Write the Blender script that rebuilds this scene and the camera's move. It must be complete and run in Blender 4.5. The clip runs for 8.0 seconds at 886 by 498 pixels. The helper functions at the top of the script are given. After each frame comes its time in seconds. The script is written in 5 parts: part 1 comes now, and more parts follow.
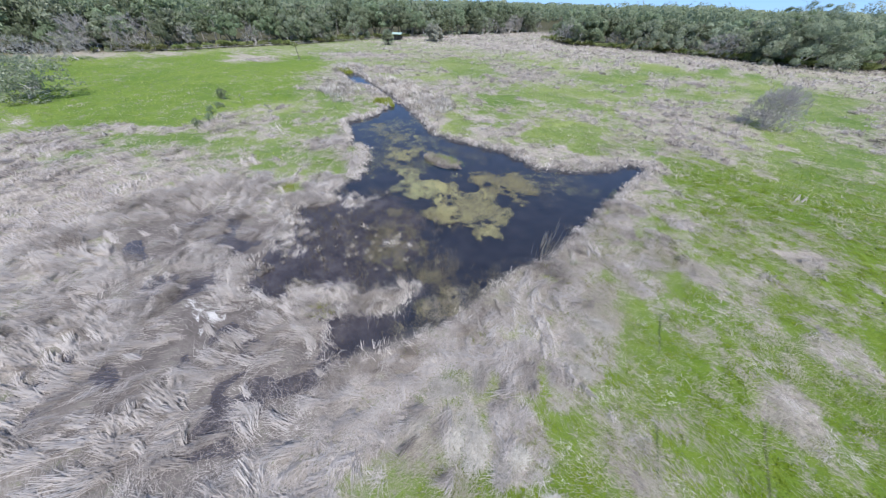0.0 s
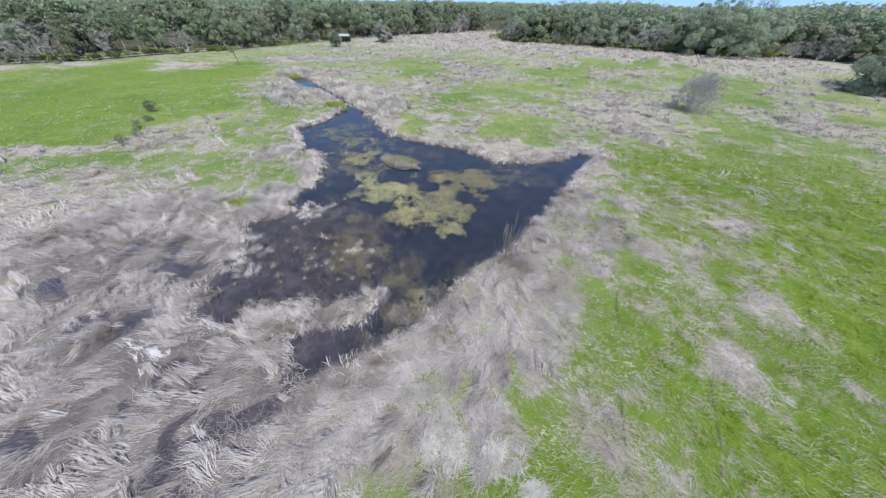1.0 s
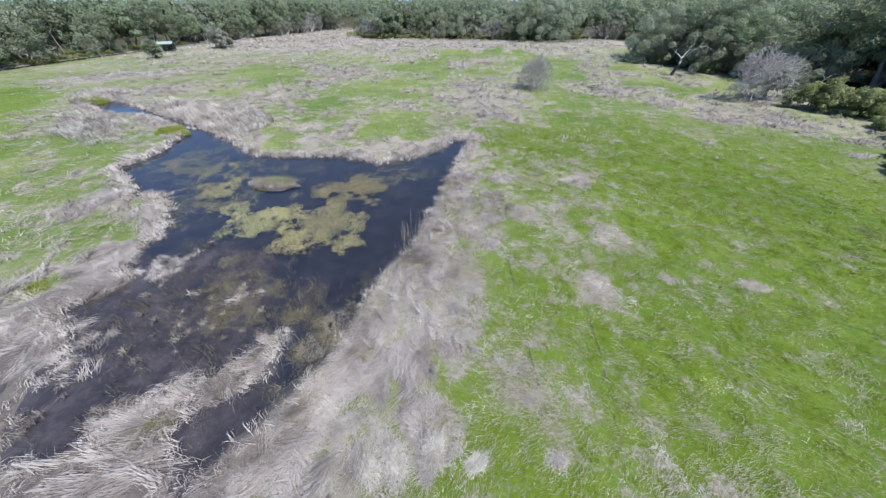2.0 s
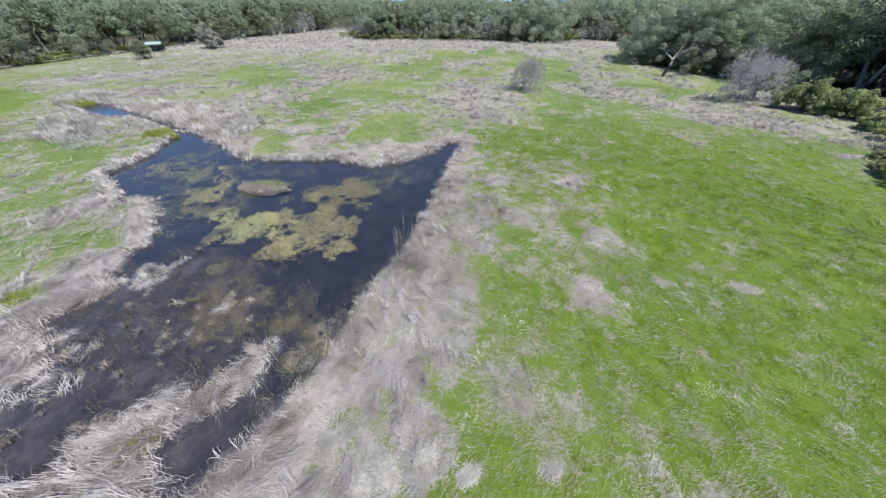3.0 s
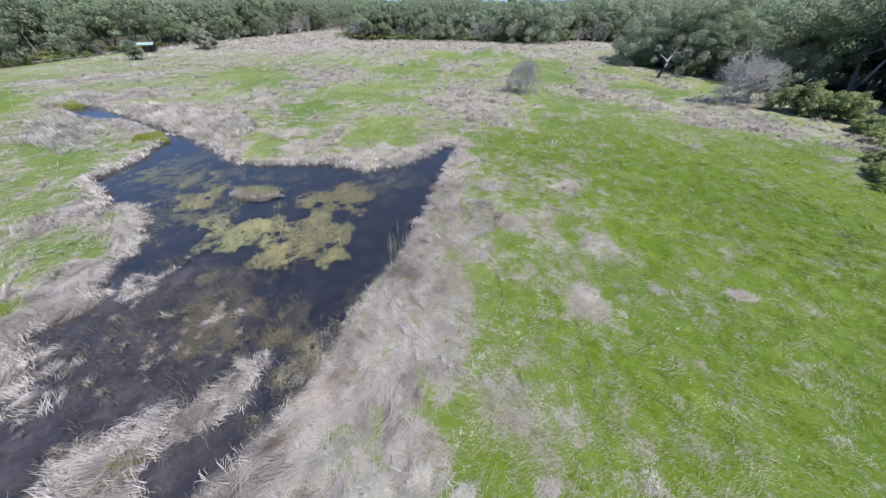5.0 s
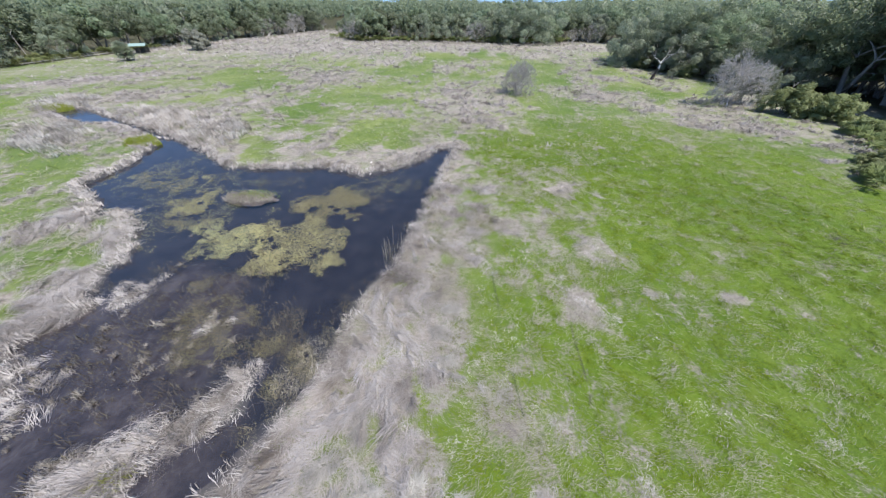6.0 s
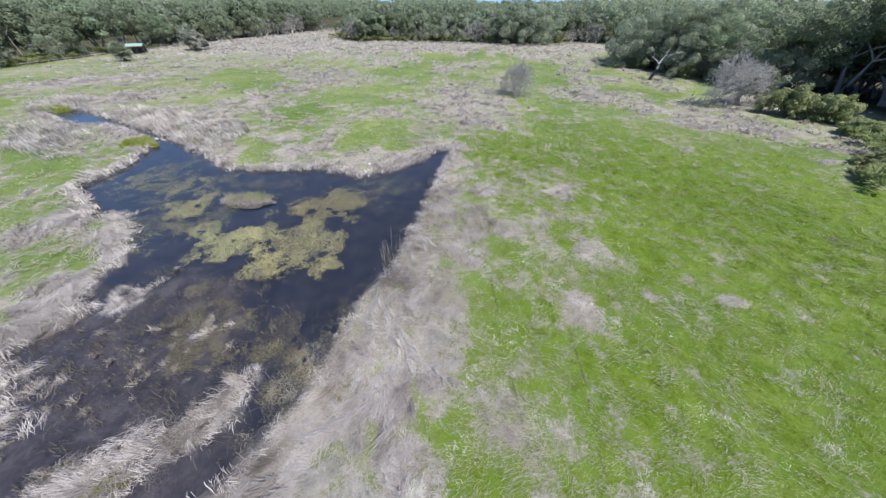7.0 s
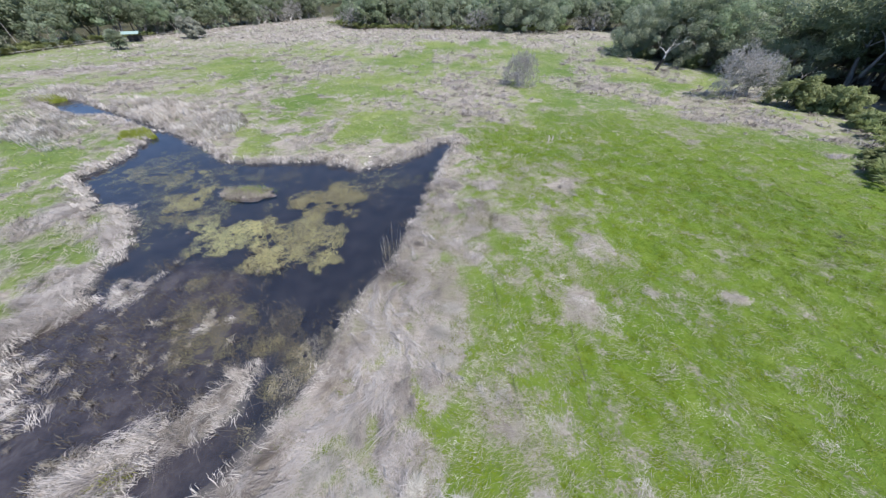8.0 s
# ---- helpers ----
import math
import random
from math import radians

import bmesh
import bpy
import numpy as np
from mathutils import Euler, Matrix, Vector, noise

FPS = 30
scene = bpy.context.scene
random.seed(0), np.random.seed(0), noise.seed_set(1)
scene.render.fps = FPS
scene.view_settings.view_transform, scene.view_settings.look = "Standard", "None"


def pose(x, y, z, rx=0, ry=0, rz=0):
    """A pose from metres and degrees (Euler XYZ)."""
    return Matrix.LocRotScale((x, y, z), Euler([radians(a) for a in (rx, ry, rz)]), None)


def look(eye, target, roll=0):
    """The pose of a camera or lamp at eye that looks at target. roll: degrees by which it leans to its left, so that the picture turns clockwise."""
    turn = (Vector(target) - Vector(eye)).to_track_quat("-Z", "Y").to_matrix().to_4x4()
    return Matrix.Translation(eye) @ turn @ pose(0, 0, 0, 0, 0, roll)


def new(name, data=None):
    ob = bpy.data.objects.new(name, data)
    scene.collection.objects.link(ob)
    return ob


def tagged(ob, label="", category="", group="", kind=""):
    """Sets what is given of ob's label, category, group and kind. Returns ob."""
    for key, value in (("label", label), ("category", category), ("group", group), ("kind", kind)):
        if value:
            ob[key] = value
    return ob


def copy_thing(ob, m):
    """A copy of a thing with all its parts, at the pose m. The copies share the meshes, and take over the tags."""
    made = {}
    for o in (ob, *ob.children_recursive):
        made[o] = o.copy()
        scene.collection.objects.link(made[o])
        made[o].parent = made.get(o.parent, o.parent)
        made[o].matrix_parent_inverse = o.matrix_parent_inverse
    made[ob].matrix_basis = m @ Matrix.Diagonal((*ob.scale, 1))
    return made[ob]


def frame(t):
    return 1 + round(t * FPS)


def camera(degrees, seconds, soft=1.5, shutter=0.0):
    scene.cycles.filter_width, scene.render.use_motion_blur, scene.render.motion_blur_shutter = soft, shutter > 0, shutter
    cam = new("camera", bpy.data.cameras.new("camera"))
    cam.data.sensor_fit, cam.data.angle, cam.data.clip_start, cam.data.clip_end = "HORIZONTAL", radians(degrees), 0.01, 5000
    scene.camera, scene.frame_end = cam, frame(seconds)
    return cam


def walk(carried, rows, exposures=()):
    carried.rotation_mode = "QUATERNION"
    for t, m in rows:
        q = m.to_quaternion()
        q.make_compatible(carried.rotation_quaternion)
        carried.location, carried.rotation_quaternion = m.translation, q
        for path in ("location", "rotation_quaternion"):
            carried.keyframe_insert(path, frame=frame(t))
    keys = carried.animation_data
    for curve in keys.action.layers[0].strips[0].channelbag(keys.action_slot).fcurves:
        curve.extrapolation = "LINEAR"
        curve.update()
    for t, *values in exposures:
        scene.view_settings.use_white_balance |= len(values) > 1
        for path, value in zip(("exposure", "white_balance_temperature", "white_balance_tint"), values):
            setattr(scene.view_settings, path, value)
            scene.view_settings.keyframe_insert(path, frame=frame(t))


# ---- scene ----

cam = camera(118.04, 8.0, 1.3)


def pitched(x, y, z, tilt, turn, roll):
    return pose(x, y, z, tilt, 0, turn) @ pose(0, 0, 0, 0, 0, roll)


PATH = [
    (0.0, pitched(-2.39, -1.67, 13.66, 47.33, 31.62, 1.51)),
    (0.5, pitched(-2.21, -1.36, 13.59, 47.45, 29.72, 1.01)),
    (1.0, pitched(-1.85, -1.21, 13.56, 47.47, 23.87, 0.76)),
    (1.5, pitched(-0.82, -0.97, 13.52, 47.47, 9.70, 0.30)),
    (2.0, pitched(-0.34, -0.63, 13.79, 47.05, 1.58, -0.40)),
    (3.5, pitched(-0.05, -0.14, 13.94, 47.08, 0.29, -0.17)),
    (4.0, pitched(-0.00, 0.00, 13.99, 47.08, 0.01, -0.15)),
    (4.5, pitched(0.04, 0.18, 14.05, 47.05, -0.09, -0.10)),
    (6.0, pitched(0.25, 0.63, 14.37, 47.14, -1.10, 0.13)),
    (6.5, pitched(0.30, 0.74, 14.43, 47.10, -1.44, 0.13)),
    (7.0, pitched(0.30, 0.84, 14.49, 47.10, -1.34, 0.17)),
    (7.5, pitched(0.27, 1.00, 14.64, 47.16, -1.19, 0.22)),
    (8.0, pitched(0.31, 1.06, 14.53, 45.52, -1.09, 0.22)),
]
walk(cam, PATH, [(0.0, 0.84, 6150, 12), (1.0, 0.84, 6170, 12), (2.0, 0.83, 6230, 12), (8.0, 0.83, 6330, 12.5)])

# ---- daylight ----
SUN_HEIGHT, SUN_TURN = 61.0, 126.0   # degrees above the horizon, and clockwise from +y
world = bpy.data.worlds.new("sky")
scene.world = world
world.use_nodes = True
wn = world.node_tree
sky = wn.nodes.new("ShaderNodeTexSky")
sky.sky_type, sky.sun_disc = "NISHITA", False
sky.sun_elevation, sky.sun_rotation = radians(SUN_HEIGHT), radians(SUN_TURN)
sky.air_density, sky.dust_density, sky.ozone_density = 0.55, 0.05, 3.5
wn.nodes["Background"].inputs["Strength"].default_value = 0.325
tint = wn.nodes.new("ShaderNodeMix")
tint.data_type, tint.blend_type = "RGBA", "MULTIPLY"
tint.inputs[0].default_value, tint.inputs[7].default_value = 1.0, (0.42, 0.65, 1.0, 1)
even = wn.nodes.new("ShaderNodeGamma")
even.inputs["Gamma"].default_value = 0.35
wn.links.new(sky.outputs[0], even.inputs["Color"])
wn.links.new(even.outputs[0], tint.inputs[6])
wn.links.new(tint.outputs[2], wn.nodes["Background"].inputs["Color"])
sun = new("sun", bpy.data.lights.new("sun", "SUN"))
sun.data.energy, sun.data.angle, sun.data.color = 4.55, radians(0.6), (1.0, 0.95, 0.89)
way = Vector((math.sin(radians(SUN_TURN)), math.cos(radians(SUN_TURN)), math.tan(radians(SUN_HEIGHT))))
sun.matrix_world = look(way * 100, (0, 0, 0))


# ---- materials ----
def material(name, rough=0.8, spec=0.3):
    m = bpy.data.materials.new(name)
    m.use_nodes = True
    b = m.node_tree.nodes["Principled BSDF"]
    b.inputs["Roughness"].default_value = rough
    b.inputs["Specular IOR Level"].default_value = spec
    return m, m.node_tree.nodes, m.node_tree.links, b


def noise_node(n, l, scale, detail=4.0, rough=0.6, coords="Object", stretch=None):
    tc = n.new("ShaderNodeTexCoord")
    t = n.new("ShaderNodeTexNoise")
    t.inputs["Scale"].default_value, t.inputs["Detail"].default_value, t.inputs["Roughness"].default_value = scale, detail, rough
    if stretch:
        mp = n.new("ShaderNodeMapping")
        mp.inputs["Scale"].default_value = stretch
        l.new(tc.outputs[coords], mp.inputs[0])
        l.new(mp.outputs[0], t.inputs["Vector"])
    else:
        l.new(tc.outputs[coords], t.inputs["Vector"])
    return t.outputs["Fac"]


def ramp(n, l, fac, *stops):
    r = n.new("ShaderNodeValToRGB")
    while len(r.color_ramp.elements) < len(stops):
        r.color_ramp.elements.new(0.5)
    for e, (at, col) in zip(r.color_ramp.elements, stops):
        e.position, e.color = at, (*col, 1) if len(col) == 3 else col
    l.new(fac, r.inputs[0])
    return r.outputs[0]


def mixed(n, l, fac, a, b, how="MIX"):
    m = n.new("ShaderNodeMix")
    m.data_type, m.blend_type = "RGBA", how
    for value, slot in ((fac, 0), (a, 6), (b, 7)):
        if isinstance(value, (int, float)):
            m.inputs[slot].default_value = value
        elif isinstance(value, tuple):
            m.inputs[slot].default_value = (*value, 1)
        else:
            l.new(value, m.inputs[slot])
    return m.outputs[2]


def sums(n, l, op, a, b, clamp=False):
    m = n.new("ShaderNodeMath")
    m.operation, m.use_clamp = op, clamp
    for value, slot in ((a, 0), (b, 1)):
        if isinstance(value, (int, float)):
            m.inputs[slot].default_value = value
        else:
            l.new(value, m.inputs[slot])
    return m.outputs[0]


def bumped(n, l, b, height, strength=0.5, distance=0.05):
    bump = n.new("ShaderNodeBump")
    bump.inputs["Strength"].default_value, bump.inputs["Distance"].default_value = strength, distance
    l.new(height, bump.inputs["Height"])
    l.new(bump.outputs[0], b.inputs["Normal"])


def leafy(name, *cols, rough=0.6, spec=0.25, through_light=0.0, patch=0.25, tone=False, each=0.55, vary=0.76):
    """Foliage, blades or twigs: the colour varies from piece to piece and in broad patches."""
    m, n, l, b = material(name, rough, spec)
    rnd = n.new("ShaderNodeNewGeometry").outputs["Random Per Island"]
    stops = [(k / max(1, len(cols) - 1), c) for k, c in enumerate(cols)]
    wide = noise_node(n, l, patch, 3)
    fac = sums(n, l, "ADD", sums(n, l, "MULTIPLY", rnd, 0.20 if tone else each), sums(n, l, "MULTIPLY", sums(n, l, "SUBTRACT", wide, 0.5), 1.5))
    if tone:
        a = n.new("ShaderNodeAttribute")
        a.attribute_name = "tone"
        fac = sums(n, l, "ADD", fac, sums(n, l, "MULTIPLY", a.outputs["Fac"], 0.6))
    fac = sums(n, l, "ADD", fac, 0.10 if tone else 0.22, True)
    col = ramp(n, l, fac, *stops)
    info = n.new("ShaderNodeObjectInfo").outputs["Random"]
    hsv = n.new("ShaderNodeHueSaturation")
    l.new(sums(n, l, "ADD", 1 - vary / 2, sums(n, l, "MULTIPLY", info, vary)), hsv.inputs["Value"])
    l.new(sums(n, l, "ADD", 0.482, sums(n, l, "MULTIPLY", info, 0.03)), hsv.inputs["Hue"])
    l.new(col, hsv.inputs["Color"])
    col = hsv.outputs[0]
    l.new(col, b.inputs["Base Color"])
    if through_light:
        tr = n.new("ShaderNodeBsdfTranslucent")
        l.new(col, tr.inputs[0])
        mx = n.new("ShaderNodeMixShader")
        mx.inputs[0].default_value = through_light
        l.new(b.outputs[0], mx.inputs[1])
        l.new(tr.outputs[0], mx.inputs[2])
        l.new(mx.outputs[0], n["Material Output"].inputs[0])
    return m


def ground_material():
    m, n, l, b = material("meadow_soil", 0.9, 0.2)
    at = {}
    for key in ("green", "wet", "wood", "silt", "lush"):
        a = n.new("ShaderNodeAttribute")
        a.attribute_name = key
        at[key] = a.outputs["Fac"]
    fine, mid, wide = noise_node(n, l, 6.0, 6, 0.7), noise_node(n, l, 0.9, 5), noise_node(n, l, 0.09, 4)
    streak = noise_node(n, l, 1.6, 6, 0.75, stretch=(1.0, 3.2, 1.0))
    dry = ramp(n, l, streak, (0.30, (0.13, 0.11, 0.088)), (0.5, (0.255, 0.23, 0.20)), (0.70, (0.41, 0.38, 0.345)))
    dry = mixed(n, l, sums(n, l, "MULTIPLY", wide, 0.4), dry, (0.21, 0.178, 0.145))
    grass = ramp(n, l, mid, (0.3, (0.090, 0.125, 0.026)), (0.5, (0.145, 0.185, 0.048)), (0.7, (0.20, 0.226, 0.090)))
    grass = mixed(n, l, ramp(n, l, fine, (0.45, (0, 0, 0)), (0.7, (1, 1, 1))), grass, (0.17, 0.195, 0.085))
    grass = mixed(n, l, ramp(n, l, noise_node(n, l, 0.045, 5, 0.65), (0.42, (0, 0, 0)), (0.62, (0.75, 0.75, 0.75))), grass, (0.065, 0.115, 0.024))
    rich = ramp(n, l, mid, (0.3, (0.046, 0.088, 0.005)), (0.5, (0.084, 0.140, 0.008)), (0.7, (0.125, 0.172, 0.026)))
    rich = mixed(n, l, ramp(n, l, fine, (0.45, (0, 0, 0)), (0.7, (1, 1, 1))), rich, (0.120, 0.168, 0.028))
    grass = mixed(n, l, at["lush"], grass, rich)
    grass = mixed(n, l, ramp(n, l, noise_node(n, l, 0.07, 5, 0.65), (0.45, (0, 0, 0)), (0.65, (0.6, 0.6, 0.6))), grass, (0.055, 0.105, 0.012))
    edge = sums(n, l, "ADD", at["green"], sums(n, l, "MULTIPLY", sums(n, l, "SUBTRACT", mid, 0.5), 2.2))
    edge = sums(n, l, "ADD", edge, sums(n, l, "MULTIPLY", sums(n, l, "SUBTRACT", fine, 0.5), 2.0))
    broad = noise_node(n, l, 0.33, 4)
    edge = sums(n, l, "ADD", edge, sums(n, l, "MULTIPLY", sums(n, l, "SUBTRACT", broad, 0.5), 1.3))
    fac = ramp(n, l, edge, (0.15, (0, 0, 0)), (0.80, (1, 1, 1)))
    col = mixed(n, l, fac, dry, grass)
    mud = ramp(n, l, mid, (0.3, (0.020, 0.022, 0.030)), (0.7, (0.045, 0.045, 0.05)))
    silt = ramp(n, l, sums(n, l, "ADD", sums(n, l, "MULTIPLY", fine, 0.25), sums(n, l, "MULTIPLY", sums(n, l, "ADD", mid, broad), 0.375)), (0.40, (0.030, 0.025, 0.026)), (0.5, (0.068, 0.059, 0.057)), (0.60, (0.125, 0.112, 0.104)))
    mud = mixed(n, l, at["silt"], mud, silt)
    col = mixed(n, l, at["wet"], col, mud)
    litter = ramp(n, l, mid, (0.3, (0.03, 0.03, 0.014)), (0.7, (0.075, 0.07, 0.035)))
    col = mixed(n, l, at["wood"], col, litter)
    l.new(col, b.inputs["Base Color"])
    bumped(n, l, b, sums(n, l, "MULTIPLY", sums(n, l, "ADD", streak, fine), sums(n, l, "SUBTRACT", 1.0, sums(n, l, "MULTIPLY", at["wet"], 0.75))), 0.9, 0.12)
    return m


def water_material():
    m, n, l, b = material("pond_water")
    n.remove(b)
    gloss = n.new("ShaderNodeBsdfGlossy")
    gloss.inputs["Roughness"].default_value = 0.04
    clear = n.new("ShaderNodeBsdfTransparent")
    clear.inputs[0].default_value = (0.70, 0.70, 0.76, 1)
    fres = n.new("ShaderNodeFresnel")
    fres.inputs["IOR"].default_value = 1.6
    mx = n.new("ShaderNodeMixShader")
    bump = n.new("ShaderNodeBump")
    bump.inputs["Strength"].default_value, bump.inputs["Distance"].default_value = 0.12, 0.02
    l.new(noise_node(n, l, 3.0, 3), bump.inputs["Height"])
    l.new(bump.outputs[0], gloss.inputs["Normal"])
    l.new(fres.outputs[0], mx.inputs[0])
    l.new(clear.outputs[0], mx.inputs[1])
    l.new(gloss.outputs[0], mx.inputs[2])
    l.new(mx.outputs[0], n["Material Output"].inputs[0])
    return m


def bark_material(name, dark, pale):
    m, n, l, b = material(name, 0.9, 0.15)
    f = noise_node(n, l, 3.0, 6, 0.7, stretch=(2, 2, 0.5))
    l.new(ramp(n, l, f, (0.3, dark), (0.7, pale)), b.inputs["Base Color"])
    bumped(n, l, b, f, 0.6, 0.04)
    return m


def worn_material(name, a, c, rough=0.6, metal=0.0, scale=2.0):
    m, n, l, b = material(name, rough, 0.4)
    b.inputs["Metallic"].default_value = metal
    f = noise_node(n, l, scale, 6, 0.7)
    l.new(ramp(n, l, f, (0.3, a), (0.7, c)), b.inputs["Base Color"])
    bumped(n, l, b, f, 0.2, 0.02)
    return m


SOIL, WATER = ground_material(), water_material()
THATCH = leafy("dry_grass", (0.17, 0.150, 0.132), (0.355, 0.326, 0.297), (0.485, 0.453, 0.421), (0.560, 0.528, 0.494), patch=0.35, tone=True, through_light=0.25, spec=0.08)
STRAW = leafy("straw_grass", (0.32, 0.30, 0.21), (0.45, 0.425, 0.33), (0.58, 0.555, 0.47), patch=0.2, through_light=0.3)
MOUND_GRASS = leafy("mound_grass", (0.25, 0.235, 0.205), (0.35, 0.332, 0.295), (0.46, 0.438, 0.395), patch=1.5, through_light=0.25)
BLADE = leafy("green_grass", (0.140, 0.195, 0.040), (0.195, 0.262, 0.058), (0.245, 0.308, 0.078), (0.32, 0.36, 0.15), through_light=0.5, patch=0.35)
TUFT = leafy("tuft_grass", (0.092, 0.165, 0.005), (0.132, 0.222, 0.007), (0.172, 0.264, 0.010), (0.225, 0.305, 0.030), through_light=0.5, patch=0.35, tone=True)
# near-black green that paints the shade down in the trail gaps
SHADED_TRAIL = leafy("trail_shade_grass", (0.035, 0.052, 0.012), (0.055, 0.080, 0.018), (0.080, 0.105, 0.028), patch=1.0, vary=0.0)
ALGA = leafy("pond_weed", (0.17, 0.16, 0.075), (0.235, 0.22, 0.105), (0.30, 0.28, 0.145), patch=1.2)
BLEACHED = leafy("bleached_grass", (0.62, 0.61, 0.59), (0.74, 0.73, 0.71), patch=0.5)
DULL = leafy("dull_straw", (0.15, 0.134, 0.110), (0.25, 0.226, 0.190), (0.36, 0.330, 0.285), patch=0.6, through_light=0.3)
GREY_LEAF = leafy("grey_leaves", (0.25, 0.258, 0.205), (0.32, 0.328, 0.268), (0.39, 0.396, 0.335), through_light=0.5, each=0.3, vary=0.0)
OLIVE = leafy("olive_weed", (0.085, 0.080, 0.040), (0.150, 0.142, 0.072), (0.225, 0.212, 0.118), patch=0.8, vary=0.0)
SEDGE = leafy("yellow_sedge", (0.20, 0.25, 0.035), (0.265, 0.31, 0.050), (0.335, 0.37, 0.085), patch=0.6, through_light=0.4, vary=0.0)
BROWN_WEED = leafy("brown_weed", (0.045, 0.038, 0.028), (0.10, 0.088, 0.06), (0.19, 0.17, 0.115), patch=1.0)
OAK_LEAF = leafy("oak_leaves", (0.152, 0.194, 0.112), (0.212, 0.260, 0.152), (0.278, 0.326, 0.204), rough=0.5, spec=0.5, through_light=0.55, each=0.3, vary=0.6)
PALE_LEAF = leafy("pale_leaves", (0.195, 0.234, 0.150), (0.260, 0.300, 0.202), (0.335, 0.374, 0.266), rough=0.5, spec=0.5, through_light=0.5, each=0.3, vary=0.4)
PINE_LEAF = leafy("pine_needles", (0.085, 0.115, 0.058), (0.13, 0.168, 0.085), (0.18, 0.22, 0.115), spec=0.4, through_light=0.4, each=0.3)
PALM_LEAF = leafy("palm_fronds", (0.10, 0.125, 0.045), (0.175, 0.21, 0.075), (0.27, 0.28, 0.13), through_light=0.3)
GREY_TWIG = leafy("grey_twigs", (0.22, 0.212, 0.200), (0.32, 0.31, 0.292), (0.42, 0.41, 0.388), through_light=0.3, vary=0.3)
MOSS_TWIG = leafy("mossy_twigs", (0.30, 0.284, 0.268), (0.42, 0.402, 0.382), (0.54, 0.52, 0.495), through_light=0.35, vary=0.0)
BUSH_TWIG = leafy("bush_twigs", (0.24, 0.224, 0.216), (0.35, 0.332, 0.322), (0.46, 0.44, 0.428), through_light=0.3, vary=0.0)
BUSH_LEAF = leafy("bush_leaves", (0.17, 0.208, 0.080), (0.26, 0.300, 0.125), (0.35, 0.38, 0.19), spec=0.5, through_light=0.4, each=0.35, vary=0.2)
BARK = bark_material("oak_bark", (0.06, 0.052, 0.045), (0.20, 0.185, 0.165))
GREY_BARK = bark_material("grey_bark", (0.15, 0.14, 0.13), (0.36, 0.345, 0.325))
PALE_BARK = bark_material("bleached_bark", (0.26, 0.25, 0.235), (0.54, 0.52, 0.50))
CHAR_BARK = bark_material("charred_bark", (0.015, 0.013, 0.012), (0.08, 0.07, 0.06))
ROOFING = worn_material("green_roofing", (0.17, 0.25, 0.22), (0.26, 0.34, 0.31), 0.6)
DECKING = worn_material("weathered_decking", (0.17, 0.165, 0.15), (0.28, 0.27, 0.25), 0.85)
TIMBER = worn_material("dark_timber", (0.05, 0.045, 0.04), (0.12, 0.11, 0.10), 0.85)
rng = np.random.default_rng(7)


# ---- making meshes ----
def mesh_of(name, verts, faces, mat, smooth=False, tone=None):
    """A mesh from arrays: verts (n, 3) and faces (m, k), all of one size k, or a list of such arrays."""
    verts = np.asarray(verts, np.float32)
    groups = [np.asarray(f, np.int32) for f in (faces if isinstance(faces, list) else [faces]) if len(f)]
    me = bpy.data.meshes.new(name)
    me.vertices.add(len(verts))
    me.vertices.foreach_set("co", verts.ravel())
    loops = np.concatenate([g.ravel() for g in groups])
    sizes = np.concatenate([np.full(len(g), g.shape[1], np.int32) for g in groups])
    me.loops.add(len(loops))
    me.loops.foreach_set("vertex_index", loops)
    me.polygons.add(len(sizes))
    me.polygons.foreach_set("loop_start", np.r_[0, np.cumsum(sizes)[:-1]].astype(np.int32))
    me.polygons.foreach_set("use_smooth", np.full(len(sizes), smooth))
    me.update(calc_edges=True)
    me.materials.append(mat)
    if tone is not None:
        me.attributes.new("tone", "FLOAT", "POINT").data.foreach_set("value", np.asarray(tone, np.float32))
    return me


def part(name, me, parent, label=""):
    ob = new(name, me)
    ob.parent = parent
    if label:
        ob["label"] = label
    return ob


def thing(name, label, category, m, group="", kind=""):
    ob = new(name)
    ob.matrix_world = m
    return tagged(ob, label, category, group, kind)


def hashed(i, j, seed):
    h = (i * 374761393 + j * 668265263 + seed * 1442695041) & 0xFFFFFFFF
    h = ((h ^ (h >> 13)) * 1274126177) & 0xFFFFFFFF
    return ((h ^ (h >> 16)) & 0xFFFF) / 65535.0


def smooth_noise(x, y, size, seed=0, octaves=3):
    """Value noise about 0, roughly -1 to 1, with features of that size in metres."""
    out, amp, total = np.zeros(np.shape(x)), 1.0, 0.0
    for o in range(octaves):
        u, v = np.asarray(x) / size, np.asarray(y) / size
        i, j = np.floor(u).astype(np.int64), np.floor(v).astype(np.int64)
        fu, fv = u - i, v - j
        fu, fv = fu * fu * (3 - 2 * fu), fv * fv * (3 - 2 * fv)
        s = seed + 17 * o
        a = hashed(i, j, s) * (1 - fu) + hashed(i + 1, j, s) * fu
        b = hashed(i, j + 1, s) * (1 - fu) + hashed(i + 1, j + 1, s) * fu
        out += amp * (2 * (a * (1 - fv) + b * fv) - 1)
        total, amp, size = total + amp, amp * 0.5, size * 0.5
    return out / total * 1.4


def step(x, lo, hi):
    t = np.clip((np.asarray(x, float) - lo) / (hi - lo), 0, 1)
    return t * t * (3 - 2 * t)


